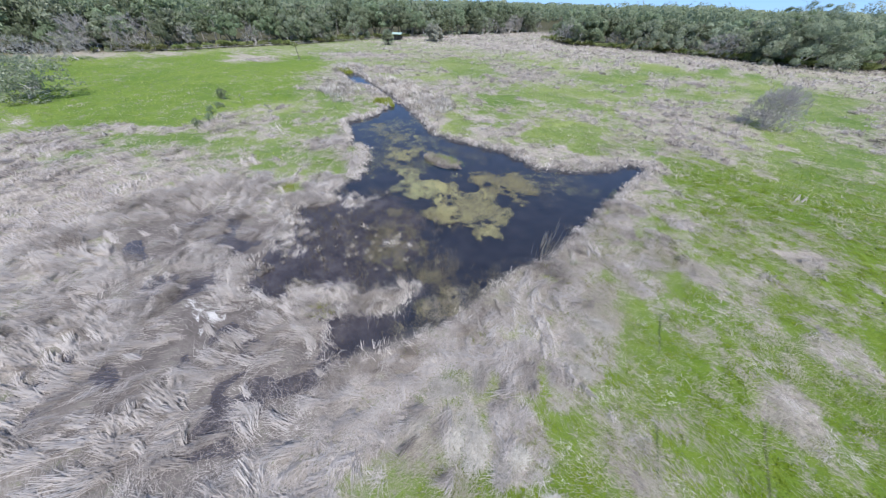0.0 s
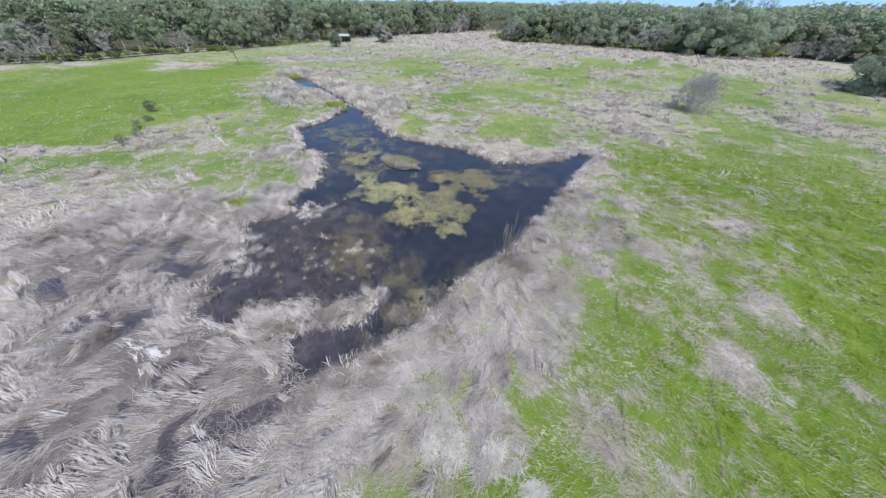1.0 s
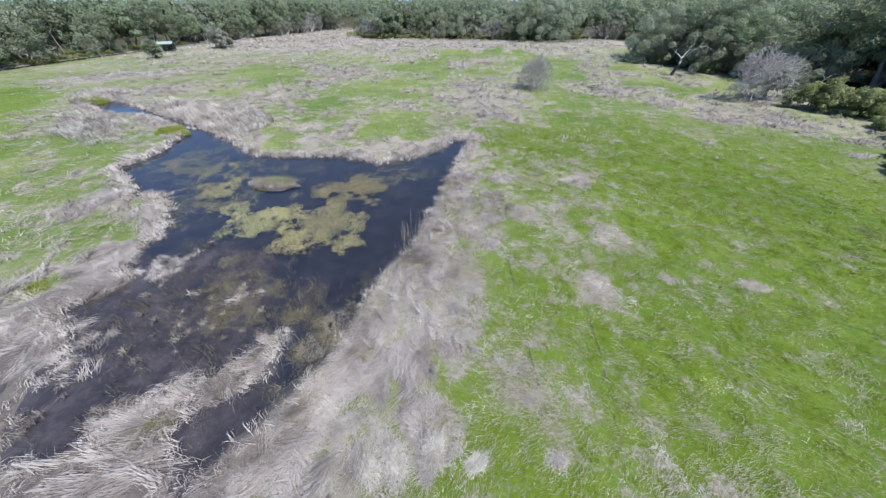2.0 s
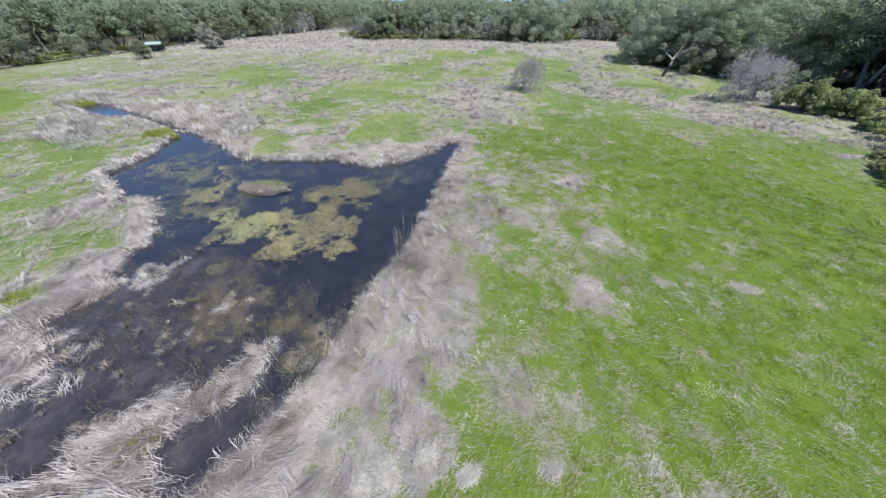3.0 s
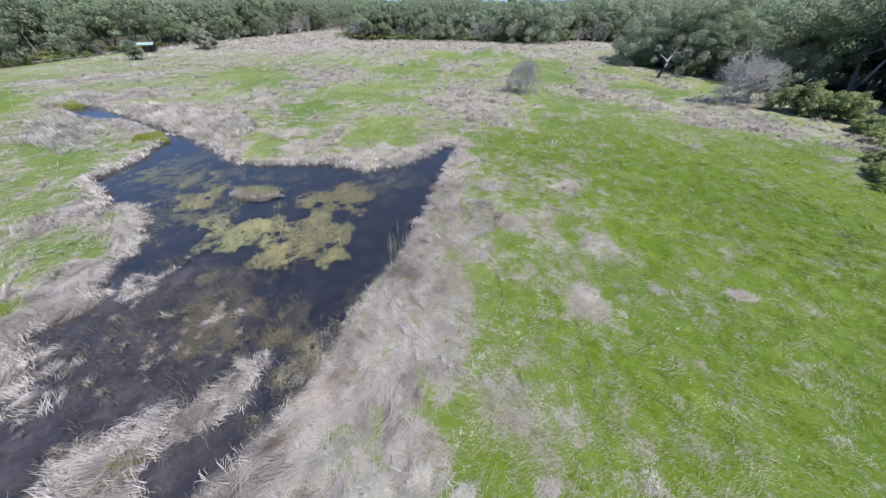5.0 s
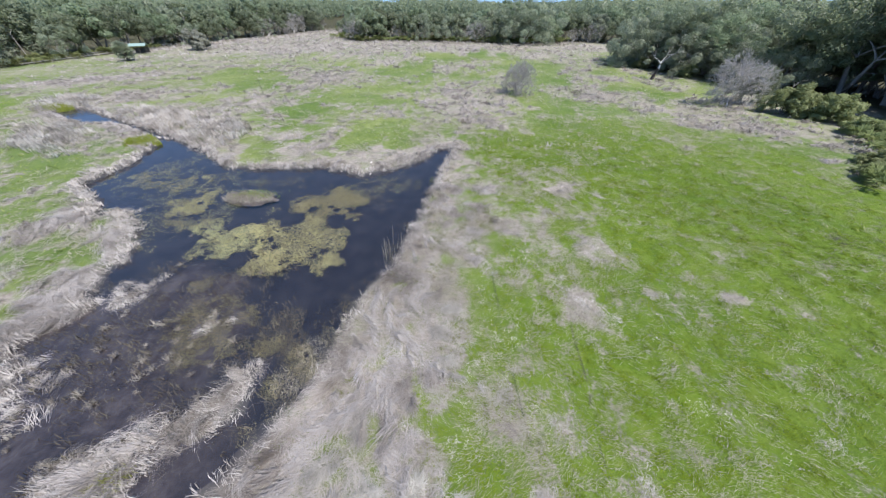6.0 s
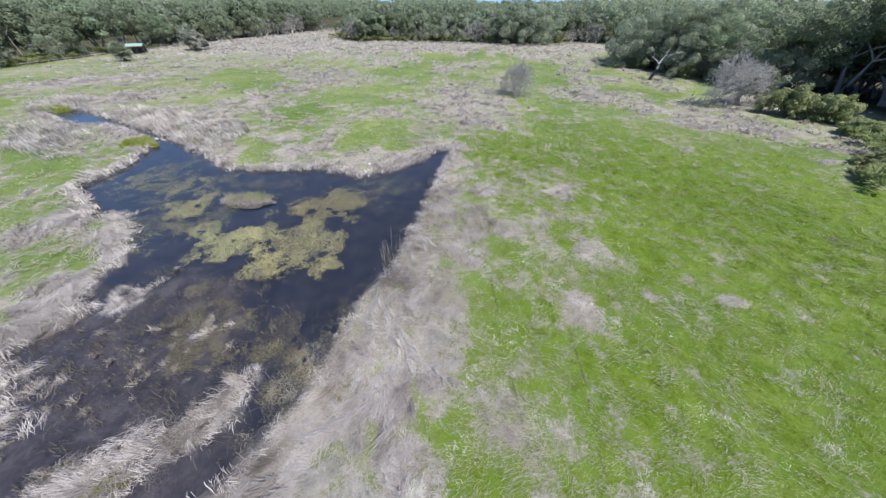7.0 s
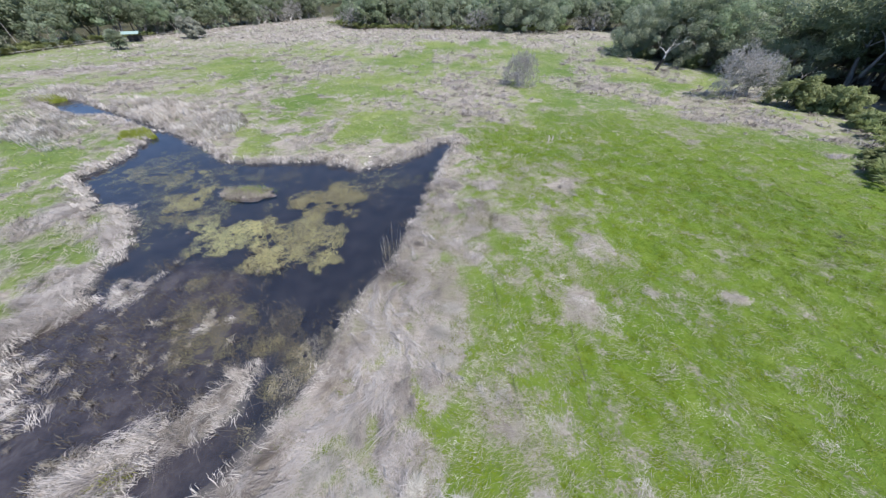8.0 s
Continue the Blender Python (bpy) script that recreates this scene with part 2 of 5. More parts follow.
def outline_distance(x, y, corners):
    """Metres to a closed outline, negative inside."""
    x, y = np.asarray(x, float), np.asarray(y, float)
    near, inside = np.full(x.shape, 1e9), np.zeros(x.shape, bool)
    for (ax, ay), (bx, by) in zip(corners, corners[1:] + corners[:1]):
        ex, ey = bx - ax, by - ay
        t = np.clip(((x - ax) * ex + (y - ay) * ey) / (ex * ex + ey * ey), 0, 1)
        near = np.minimum(near, np.hypot(x - ax - t * ex, y - ay - t * ey))
        if ay != by:
            inside ^= ((ay > y) != (by > y)) & (x < ex * (y - ay) / ey + ax)
    return np.where(inside, -near, near)


def blob(x, y, cx, cy, rx, ry, turn=0.0):
    """1 in the middle of an ellipse, 0 on its rim, below 0 outside."""
    c, s = math.cos(radians(turn)), math.sin(radians(turn))
    u, v = (x - cx) * c + (y - cy) * s, -(x - cx) * s + (y - cy) * c
    return 1 - np.hypot(u / rx, v / ry)


# ---- the lie of the land ----
EAST_SHORE = [(2.4, 36.3), (1.1, 32.0), (0.2, 27.8), (-1.2, 23.0), (-1.6, 20.7), (-2.1, 18.8), (-2.9, 15.8), (-3.2, 14.0), (-4.5, 13.0), (-5.1, 12.0), (-5.4, 10.5),
              (-5.8, 8.8), (-6.3, 7.1), (-7.1, 5.5), (-8.3, 3.9), (-8.9, 2.5), (-10.0, 1.2), (-11.6, 1.2), (-12.7, 2.4)]
SPIT = [(-11.5, 3.3), (-10.5, 3.9), (-9.8, 4.8), (-9.5, 6.2), (-9.8, 7.0), (-10.5, 6.4), (-11.4, 5.1), (-13.2, 3.9), (-15.4, 2.6), (-17.2, 1.0)]
WEST_SHORE = [(-19.2, 1.2), (-20.4, 2.8), (-20.6, 5.0), (-22.0, 6.6), (-24.6, 8.3), (-22.6, 9.7), (-22.2, 10.9), (-23.4, 12.4), (-24.0, 15.2), (-24.6, 17.2), (-26.7, 20.0),
              (-29.5, 22.2), (-31.0, 20.8), (-33.5, 24.0), (-38.2, 26.8), (-37.0, 31.5), (-38.0, 36.0), (-40.0, 40.5)]
FAR_SHORE = [(-37.6, 40.2), (-33.2, 37.2), (-28.7, 34.3), (-24.8, 31.0), (-20.0, 30.2), (-14.0, 30.8), (-8.3, 28.8), (-5.2, 30.1), (-2.7, 31.8), (0.1, 35.5)]
POND = EAST_SHORE + SPIT + WEST_SHORE + FAR_SHORE
CHANNEL = [(-38.4, 39.8), (-41.2, 41.0), (-45.5, 43.4), (-50.0, 45.9), (-54.0, 47.6), (-53.4, 48.8), (-49.4, 46.9), (-45.0, 44.4), (-40.6, 41.9), (-37.6, 40.8)]
POOL = [(-52.0, 47.0), (-57.4, 46.8), (-61.0, 49.0), (-66.3, 51.6), (-68.5, 55.0), (-64.7, 55.2), (-58.5, 51.8), (-52.6, 48.8)]
GREEN_NEAR = [(-35.7, 15.4, 1.3, 1.0, 0), (-34, 11.8, 1.3, 0.9, 0), (-36, 8.3, 1.6, 0.9, 0), (1.2, 14.9, 1.9, 1.7, 0), (-13.4, 2.2, 1.2, 0.5, 35), (-2.9, 4.2, 0.5, 1.2, 10)]
GREEN_FAR = [(-22.6, 37.5, 7.4, 5.6, 0), (-9, 40, 5.5, 9, 0), (-43, 80, 19, 13, -8), (-82, 74, 9, 3, 20), (-14, 95, 20, 17, 0), (-23, 53, 7, 4, 0), (-17, 64, 12, 9, 0), (25, 89, 14, 24, 0), (-46, 22, 1.8, 1.2, 0),
             (-46, 32.5, 5, 2.6, 10), (-50, 10, 5, 1.6, 33), (13, 119, 24, 12, 10), (62, 66, 9, 6, 0), (44, 67, 12, 9, -30), (50, 88, 9, 12, 0)]
GREENS = GREEN_NEAR + GREEN_FAR
DRY_NEAR = [(9.7, 10.8, 1.5, 2.3, 20), (12.4, 16.5, 2, 2.8, -15), (13, 25.5, 3.5, 2.2, -15), (14.5, 11.4, 0.7, 0.5, 0), (19.5, 11.0, 1.1, 0.4, -10), (4.3, 1.6, 0.9, 0.7, 0), (8.8, 1.8, 1.2, 0.6, 0), (3.4, 16.1, 0.8, 0.9, 0), (1.2, 22, 1.3, 5, 0),
            (0.1, 15.5, 1.2, 1.6, 0), (-0.2, 9.8, 1.8, 4.6, 0), (-1.2, 2.8, 1.1, 1.4, 20)]
DRY_FAR = [(6, 58, 8.5, 16, 0), (-27, 82, 11, 13, 0), (34, 63, 8, 7, 0), (-15.6, 40, 1.7, 6, 0), (-107, 52, 11, 10, 36), (45, 49, 19, 3.6, -52), (-60, 7.0, 10, 1.8, 35), (6, 56, 6, 10, 0), (-84, 80, 20, 8, 35),
           (-64, 62, 12, 7, 30), (-46, 50, 12, 6, 10)]
DRIES = DRY_NEAR + DRY_FAR
MEADOW = [(1.6, 36.0), (1.3, 26.0), (0.5, 15.0), (1.3, 9.0), (0.6, 7.0), (-0.8, 4.4), (-1.5, 1.8), (-2.2, -0.8), (-4.5, -4.0), (-9.0, -20.0), (120.0, -20.0), (95.0, 10.0),
          (56.0, 30.0), (46.0, 40.0), (34.0, 50.0), (26.0, 66.0), (24.0, 80.0), (16.0, 74.0), (17.0, 56.0), (15.0, 44.0), (8.0, 42.0)]
BANK_GREEN = [(-39.6, 20.5), (-40.5, 25.0), (-38.8, 28.2), (-34.0, 25.5), (-31.0, 21.5), (-27.0, 18.9), (-25.6, 15.0), (-25.6, 11.2), (-27.0, 9.0), (-29.4, 10.2), (-31.0, 15.9), (-35.1, 17.9)]
FIELD = [(-92, -14), (-72, -2), (-63, 3), (-57, 8), (-53, 14), (-54.5, 22), (-55.5, 30), (-65, 42), (-88, 64), (-95, 72), (-124, 54), (-140, 26), (-150, 8), (-120, -12)]
LEFT_EDGE = [(-172, -24), (-164, 10), (-153, 32), (-142, 46), (-139, 62), (-131, 80), (-128, 106), (-124, 124), (-119, 146), (-105, 174), (-90, 205), (-76, 245)]
MID_EDGE = [(-60, 235), (-51, 188), (-37, 168), (-24, 171), (5, 169), (26, 163), (41, 161), (62, 164), (78, 160), (110, 150)]
RIGHT_EDGE = [(110, 118), (62, 108), (60, 92), (67, 80), (73, 67), (79, 56), (74, 44), (66, 33), (64, 14)]
WATER_LEVEL = -0.16


def pond_edge(x, y):
    d = np.minimum(np.minimum(outline_distance(x, y, POND), outline_distance(x, y, POOL)), outline_distance(x, y, CHANNEL))
    return d + 0.28 * smooth_noise(x, y, 2.4, 5) + 0.20 * smooth_noise(x, y, 0.8, 6, 2)


def marsh(x, y):
    """The soaked ground near the open water, where old grass lies in the mud."""
    low = np.maximum(blob(x, y, -17, -1.5, 12, 7.5, 20), blob(x, y, -26, 2.5, 11, 4.5, 20))
    return step(low + 0.25 * smooth_noise(x, y, 4, 9), -0.05, 0.35)


def shallows(x, y):
    """Where the pond is only ankle deep, over pale silt and drowned stems."""
    low = np.maximum(blob(x, y, -18.8, 7.0, 8.8, 8.0, 30), blob(x, y, -13.8, 9.6, 2.8, 2.4, 0))
    return np.maximum(step(low + 0.3 * smooth_noise(x, y, 3, 12), 0.0, 0.4), 1.0 * marsh(x, y))


def wooded(x, y):
    left = [(-900, -24)] + LEFT_EDGE + [(-60, 235), (-60, 900), (-900, 900)]
    mid = MID_EDGE + [(900, 150), (900, 900), (-60, 900)]
    right = RIGHT_EDGE + [(900, 14), (900, 118)]
    return np.minimum(np.minimum(outline_distance(x, y, left), outline_distance(x, y, mid)), outline_distance(x, y, right))


def greenness(x, y):
    """How much of the ground green grass holds, 0 to 1; the rest is dead grass."""
    n1, n2, n3 = smooth_noise(x, y, 9, 21), smooth_noise(x, y, 2.6, 22), smooth_noise(x, y, 26, 23, 2)
    torn = 0.30 * n1 + 0.30 * n2
    g = 0.20 + 0.36 * step(y, 30, 42) * step(145 - y, 0, 40) + 0.40 * step(-24 - x, 0, 6) * step(y - 2 - 0.2 * (-24 - x), 0, 10) * step(40 - y, 0, 8)
    g = g + 0.34 * step(blob(x, y, -50, 6.5, 18, 6, 38) + 0.3 * n1, 0.0, 0.5)
    n4 = smooth_noise(x, y, 0.8, 24, 2)
    field = step(-outline_distance(x, y, MEADOW) + 2.2 * n1 + 2.4 * n2 + 1.8 * n4, -3.4, 2.8)
    g = g * (1 - field) + 0.84 * field
    g = g - 0.24 * field * step(blob(x, y, 5.5, 17, 9, 19, -12) + 0.3 * n1, 0.0, 0.4)
    left = step(-outline_distance(x, y, FIELD) + 4 * n1 + 2 * n2, -2.5, 2.5)
    g = np.maximum(g, 0.97 * left)
    g = np.maximum(g, 0.64 * step(-outline_distance(x, y, BANK_GREEN) + 1.6 * n1 + 2.2 * n2, -1.6, 1.8))
    for e in GREENS:
        g = np.maximum(g, 0.95 * step(blob(x, y, *e) + 1.6 * torn, -0.15, 0.45))
    for e in DRIES:
        g = np.minimum(g, 1 - 0.88 * step(blob(x, y, *e) + 2.2 * torn, -0.05, 0.7))
    worn = step(smooth_noise(x, y, 3.6, 25) + 0.6 * smooth_noise(x, y, 1.1, 26), 0.10, 0.7) * step(blob(x, y, 9, 13, 15, 20, -10), 0.0, 0.5)
    g = g - 0.38 * worn * field
    bank = step(pond_edge(x, y), 0.3, 3.0)
    near_left = step(11 - y + 0.25 * (x + 20) + 3 * n1, 0, 7) * step(-5.0 - x + 1.5 * n1, 0, 4)
    g = g * (1 - 0.85 * near_left) * (0.35 + 0.65 * bank)
    torn = 0.26 * n1 + (0.34 - 0.24 * left) * n2 + 0.16 * n4 * (1 - left) + 0.10 * n3 * (1 - left)
    return np.clip(g + torn * (0.4 + 0.6 * step(g, 0.10, 0.40)), 0, 1)


def lush(x, y):
    """Where the grass grows thick and bright: the near meadow and the field beyond the bank."""
    n1 = smooth_noise(x, y, 9, 21)
    near = step(-outline_distance(x, y, MEADOW) + 3 * n1, -2, 7) * step(62 - y + 8 * n1, 0, 25)
    return np.maximum(near, 0.8 * step(-outline_distance(x, y, FIELD) + 3 * n1, -2, 3))


def land(x, y):
    d = pond_edge(x, y)
    z = 0.10 * smooth_noise(x, y, 7, 31) + 0.05 * smooth_noise(x, y, 1.5, 32, 2)
    hummock = np.abs(smooth_noise(x, y, 2.6, 35, 2))
    z = np.maximum(z, -0.05) + step(2.5 - x, 0, 4) * (0.34 * hummock * (1 - hummock) + 0.06 * np.maximum(smooth_noise(x, y, 0.9, 36, 1), 0))
    z = z * (1 - marsh(x, y)) + marsh(x, y) * (WATER_LEVEL + 0.03 + 0.16 * smooth_noise(x, y, 2.4, 33))
    bed = WATER_LEVEL - 0.08 - 0.55 * step(-d, 0.3, 4.0) * (1 - 0.9 * shallows(x, y))
    t = step(d, -0.7, 0.7)
    return bed * (1 - t) + z * t


def spaced(lo, hi, fine, far, count):
    grow = np.geomspace(fine, far, count)
    return np.r_[(lo - np.cumsum(grow))[::-1], np.arange(lo, hi, fine), hi + np.cumsum(grow)]


gx, gy = spaced(-46, 30, 0.42, 420, 60), spaced(-9, 46, 0.42, 420, 60)
GX, GY = np.meshgrid(gx, gy)
GZ = land(GX, GY)
rows_n, cols_n = GX.shape
idx = np.arange(rows_n * cols_n).reshape(rows_n, cols_n)
quads = np.stack([idx[:-1, :-1], idx[:-1, 1:], idx[1:, 1:], idx[1:, :-1]], -1).reshape(-1, 4)
ground_mesh = mesh_of("ground", np.stack([GX, GY, GZ], -1).reshape(-1, 3), quads, SOIL, True)
for key, values in (("green", greenness(GX, GY)), ("wet", np.maximum(step(-pond_edge(GX, GY), -0.9, 0.1), 0.85 * marsh(GX, GY))), ("wood", step(-wooded(GX, GY), -2, 5)), ("silt", shallows(GX, GY)), ("lush", lush(GX, GY))):
    ground_mesh.attributes.new(key, "FLOAT", "POINT").data.foreach_set("value", values.astype(np.float32).ravel())
tagged(new("ground", ground_mesh), "flat marsh meadow of matted dry grass and green patches", "ground", kind="structure")

wx, wy = np.meshgrid(np.linspace(-76, 6, 42), np.linspace(-14, 62, 40))
wi = np.arange(wx.size).reshape(wx.shape)
water_mesh = mesh_of("water", np.stack([wx, wy, 0 * wx + WATER_LEVEL], -1).reshape(-1, 3),
                     np.stack([wi[:-1, :-1], wi[:-1, 1:], wi[1:, 1:], wi[1:, :-1]], -1).reshape(-1, 4), WATER, True)
tagged(new("water", water_mesh), "still dark brown pond water reflecting blue sky", "water", kind="structure")


# ---- grasses ----
def ribbons(root, aim, length, rise, width, sag=0.6, curl=0.0, tip_in=None):
    """Tapered bent blades: root (n, 3), unit heading aim (n, 2), length, rise of the bend and width (n). Three triangles each."""
    n = len(root)
    across = np.stack([-aim[:, 1], aim[:, 0], np.zeros(n)], -1)
    side = across * (width * 0.5)[:, None]
    ahead = np.stack([aim[:, 0], aim[:, 1], np.zeros(n)], -1)
    mid = root + ahead * (length * 0.45)[:, None]
    mid[:, 2] += rise
    tip = root + ahead * length[:, None] + across * (curl * length)[:, None]
    tip[:, 2] += rise * (1 - sag)
    v = np.stack([root - side, root + side, mid - side * 0.8, mid + side * 0.8, tip], 1).reshape(-1, 3)
    k = 5 * np.arange(n)[:, None]
    return v, np.concatenate([k + [0, 1, 3], k + [0, 3, 2], k + [2, 3, 4]])


def spikes(root, aim, reach, rise, width):
    """Short blades of one triangle each."""
    n = len(root)
    side = np.stack([-aim[:, 1], aim[:, 0], np.zeros(n)], -1) * (width * 0.5)[:, None]
    tip = root + np.stack([aim[:, 0] * reach, aim[:, 1] * reach, rise], -1)
    return np.stack([root - side, root + side, tip], 1).reshape(-1, 3), np.arange(3 * n).reshape(n, 3)


def scatter(count, x0, x1, y0, y1):
    return rng.uniform(x0, x1, count), rng.uniform(y0, y1, count)


def kept(x, y, chance):
    ok = rng.uniform(0, 1, len(x)) < chance
    return x[ok], y[ok]


def headings(a):
    return np.stack([np.cos(a), np.sin(a)], -1)


def comb(x, y, seed):
    """The way in which the old grass lies, swirling from place to place, in radians."""
    return 4.0 + 1.3 * smooth_noise(x, y, 8, seed, 2) + 0.9 * smooth_noise(x, y, 2.2, seed + 1, 2)


def footing(x, y):
    return np.maximum(land(x, y), WATER_LEVEL - 0.03)


def bank_side(x, y):
    """The trampled strip of short thatch between the pond and the meadow."""
    return step(x - (-11.2 + 0.45 * y), -1.5, 1.0) * step(30 - y, 0, 6)


def locks(centres, blades, length, rise, width, seed, broad=0.22, wild=0.16, pale=0.0, stray=0.35, curl=0.22):
    """Matted locks of long grass, combed one way and drawn together towards the tip."""
    x, y = centres
    n = len(x)
    lean = comb(x, y, seed) + rng.normal(0, stray, n)
    grown = rng.uniform(0.55, 1.35, n)
    shade = pale + rng.normal(0.5, 0.27, n) + 0.30 * smooth_noise(x, y, 3.0, 66) + 0.42 * smooth_noise(x, y, 1.0, 65, 2) + 0.4 * bank_side(x, y) * smooth_noise(x, y, 0.6, 63, 2) + 0.06 * bank_side(x, y) - 0.62 * step(3.0 + 0.9 * smooth_noise(x, y, 1.6, 64) - pond_edge(x, y), 0, 2.0) * bank_side(x, y) - 0.16 * marsh(x, y)
    shade = np.repeat(np.clip(shade, 0, 1), blades * 5)
    x, y, lean, grown, bow, length, width = (np.repeat(a * np.ones(n), blades) for a in (x, y, lean, grown, rng.normal(0, curl, n), length, width))
    m, size = len(x), grown * length
    over, back = rng.normal(0, broad, m) * size, rng.uniform(-0.35, 0.35, m) * size
    aim0 = headings(lean)
    px, py = x - aim0[:, 1] * over + aim0[:, 0] * back, y + aim0[:, 0] * over + aim0[:, 1] * back
    root = np.stack([px, py, footing(px, py) - 0.02], -1)
    aim = headings(lean + rng.normal(0, wild, m) - 0.5 * over / size)
    high = rise * grown * np.minimum(1, length) * np.exp(-(over / (broad * 1.6 * size)) ** 2) * rng.uniform(0.35, 1.35, m)
    return *ribbons(root, aim, size * rng.uniform(0.5, 1.1, m), high, width * rng.uniform(0.6, 1.4, m), rng.uniform(0.7, 1.25, m), bow + rng.normal(0, 0.08, m)), shade


def joined(*parts_):
    verts, tris, base = [], [], 0
    for v, f, *_ in parts_:
        verts.append(v)
        tris.append(f + base)
        base += len(v)
    made = np.concatenate(verts), np.concatenate(tris)
    return (*made, np.concatenate([p[2] for p in parts_])) if len(parts_[0]) > 2 else made


def stuff(name, label, category, geometry, mat):
    return tagged(new(name, mesh_of(name, *geometry[:2], mat, False, geometry[2] if len(geometry) > 2 else None)), label, category, kind="stuff")


def dryness(x, y):
    return np.where(pond_edge(x, y) < 0.2, 0.0, step(0.66 - greenness(x, y), 0, 0.45)) * step(wooded(x, y), -2, 1)


# old grass beside the pond and in the near marsh
cx, cy = scatter(11500, -36, 5, -9, 26)
cx, cy = kept(cx, cy, dryness(cx, cy) * (1 - 0.92 * marsh(cx, cy) * step(smooth_noise(cx, cy, 1.9, 61, 2), -0.25, 0.15)) * (0.30 + 0.70 * step(smooth_noise(cx, cy, 1.6, 62), -0.5, 0.3)) * (1 - bank_side(cx, cy) * (1 - 0.38 * step(pond_edge(cx, cy), 0.3, 1.0))) * step(1.0 - cx + 2.2 * smooth_noise(cx, cy, 1.7, 107, 2), 0, 2.5))
kx, ky = scatter(8600, -10, 6, -6, 30)
kx, ky = kept(kx, ky, dryness(kx, ky) * bank_side(kx, ky) * step(smooth_noise(kx, ky, 1.5, 64), -0.3, 0.4) * step(pond_edge(kx, ky), 0.1, 0.7))
# undergrowth, its darker tone putting shade into the gaps between locks
lx, ly = scatter(260000, -34, 7, -9, 26)
lx, ly = kept(lx, ly, dryness(lx, ly) * (0.26 + 0.6 * bank_side(lx, ly)) * (1 - 0.6 * marsh(lx, ly) * step(smooth_noise(lx, ly, 1.9, 61, 2), -0.25, 0.15)))
lean = comb(lx, ly, 41) + rng.normal(0, 1, len(lx)) * (0.3 + 0.8 * bank_side(lx, ly))
stuff("dry_grass", "pale grey-tan matted dead grass combed into locks", "dry grass",
      joined(locks((cx, cy), 44, 1.2, 0.45, 0.019, 41, 0.11, 0.14, 0.24, 0.45, 0.5), locks((kx, ky), 32, 0.65, 0.34, 0.0145, 71, 0.24, 0.6, 0.16, 1.0, 0.45),
             (*spikes(np.stack([lx, ly, footing(lx, ly)], -1), headings(lean), rng.uniform(0.2, 0.6, len(lx)), rng.uniform(0.0, 0.16, len(lx)), rng.uniform(0.010, 0.021, len(lx))),
              np.repeat(np.clip(0.36 + 0.35 * smooth_noise(lx, ly, 3.0, 66) + 0.42 * smooth_noise(lx, ly, 1.0, 65, 2) - 0.5 * step(3.0 - pond_edge(lx, ly), 0, 2.0), 0, 1), 3))), THATCH)
# the same, farther from the water
mx_, my_ = scatter(36000, -105, 62, -14, 100)
skip = (mx_ > -35) & (mx_ < 6.5) & (my_ > -9) & (my_ < 23)
mx_, my_ = kept(mx_, my_, np.where(skip, 0, dryness(mx_, my_)) * (0.25 + 0.75 * step(smooth_noise(mx_, my_, 3.0, 67), -0.4, 0.4)))
stuff("meadow_thatch", "tussocks of bleached dead grass across the meadow", "dry grass", locks((mx_, my_), 13, 1.1 * np.clip(np.hypot(mx_, my_) / 34, 0.45, 1), 0.36, 0.05 * np.clip(np.hypot(mx_, my_) / 42, 0.36, 1.3), 43, 0.3, 0.4, 0.02), THATCH)
vx, vy = scatter(15000, -150, 70, 95, 240)
vx, vy = kept(vx, vy, dryness(vx, vy) * 0.8)
stuff("far_thatch", "far tussocks of pale dead grass before the woods", "dry grass", locks((vx, vy), 6, 1.5, 0.5, 0.15, 45, 0.35, 0.5, -0.12), THATCH)
# the fringe of standing dead grass along the water's edge
qx, qy = scatter(200000, -76, 5, -3, 60)
d = pond_edge(qx, qy)
qx, qy = kept(qx, qy, np.where((d > -0.15) & (d < 0.9), 0.42 * (1 - 0.75 * bank_side(qx, qy)), 0) * (0.3 + 0.7 * step(smooth_noise(qx, qy, 1.4, 73), -0.4, 0.4)) * np.clip(1.5 - np.hypot(qx, qy) / 70, 0.35, 1))
n, per = len(qx), 7
tx, ty = np.repeat(qx, per) + rng.normal(0, 0.12, per * n), np.repeat(qy, per) + rng.normal(0, 0.12, per * n)
stuff("bank_fringe", "standing fringe of dead grass along the pond's edge", "dry grass",
      (*ribbons(np.stack([tx, ty, footing(tx, ty) - 0.02], -1), headings(np.repeat(rng.uniform(0, 6.3, n), per) + rng.normal(0, 0.5, per * n)), rng.uniform(0.15, 0.6, per * n), rng.uniform(0.10, 0.42, per * n) * np.repeat(rng.uniform(0.5, 1.3, n), per),
                rng.uniform(0.018, 0.035, per * n) * np.clip(np.hypot(tx, ty) / 22, 0.8, 2.2), rng.uniform(-0.1, 0.7, per * n)), np.repeat(np.clip(rng.normal(0.28, 0.22, n), 0, 1), per * 5)), THATCH)
qx, qy = scatter(14000, -80, -22, 28, 66)
by_channel = np.maximum(np.maximum(blob(qx, qy, -42, 47, 15, 4.5, 150), blob(qx, qy, -56, 41.5, 12, 4, 145)), np.maximum(blob(qx, qy, -33, 42.5, 9, 4.5, 140), blob(qx, qy, -70, 58, 9, 5, 145)))
qx, qy = kept(qx, qy, np.where(pond_edge(qx, qy) < 0.3, 0, step(by_channel + 0.35 * smooth_noise(qx, qy, 3.0, 74), 0.0, 0.4)) * 0.5)
n, per = len(qx), 11
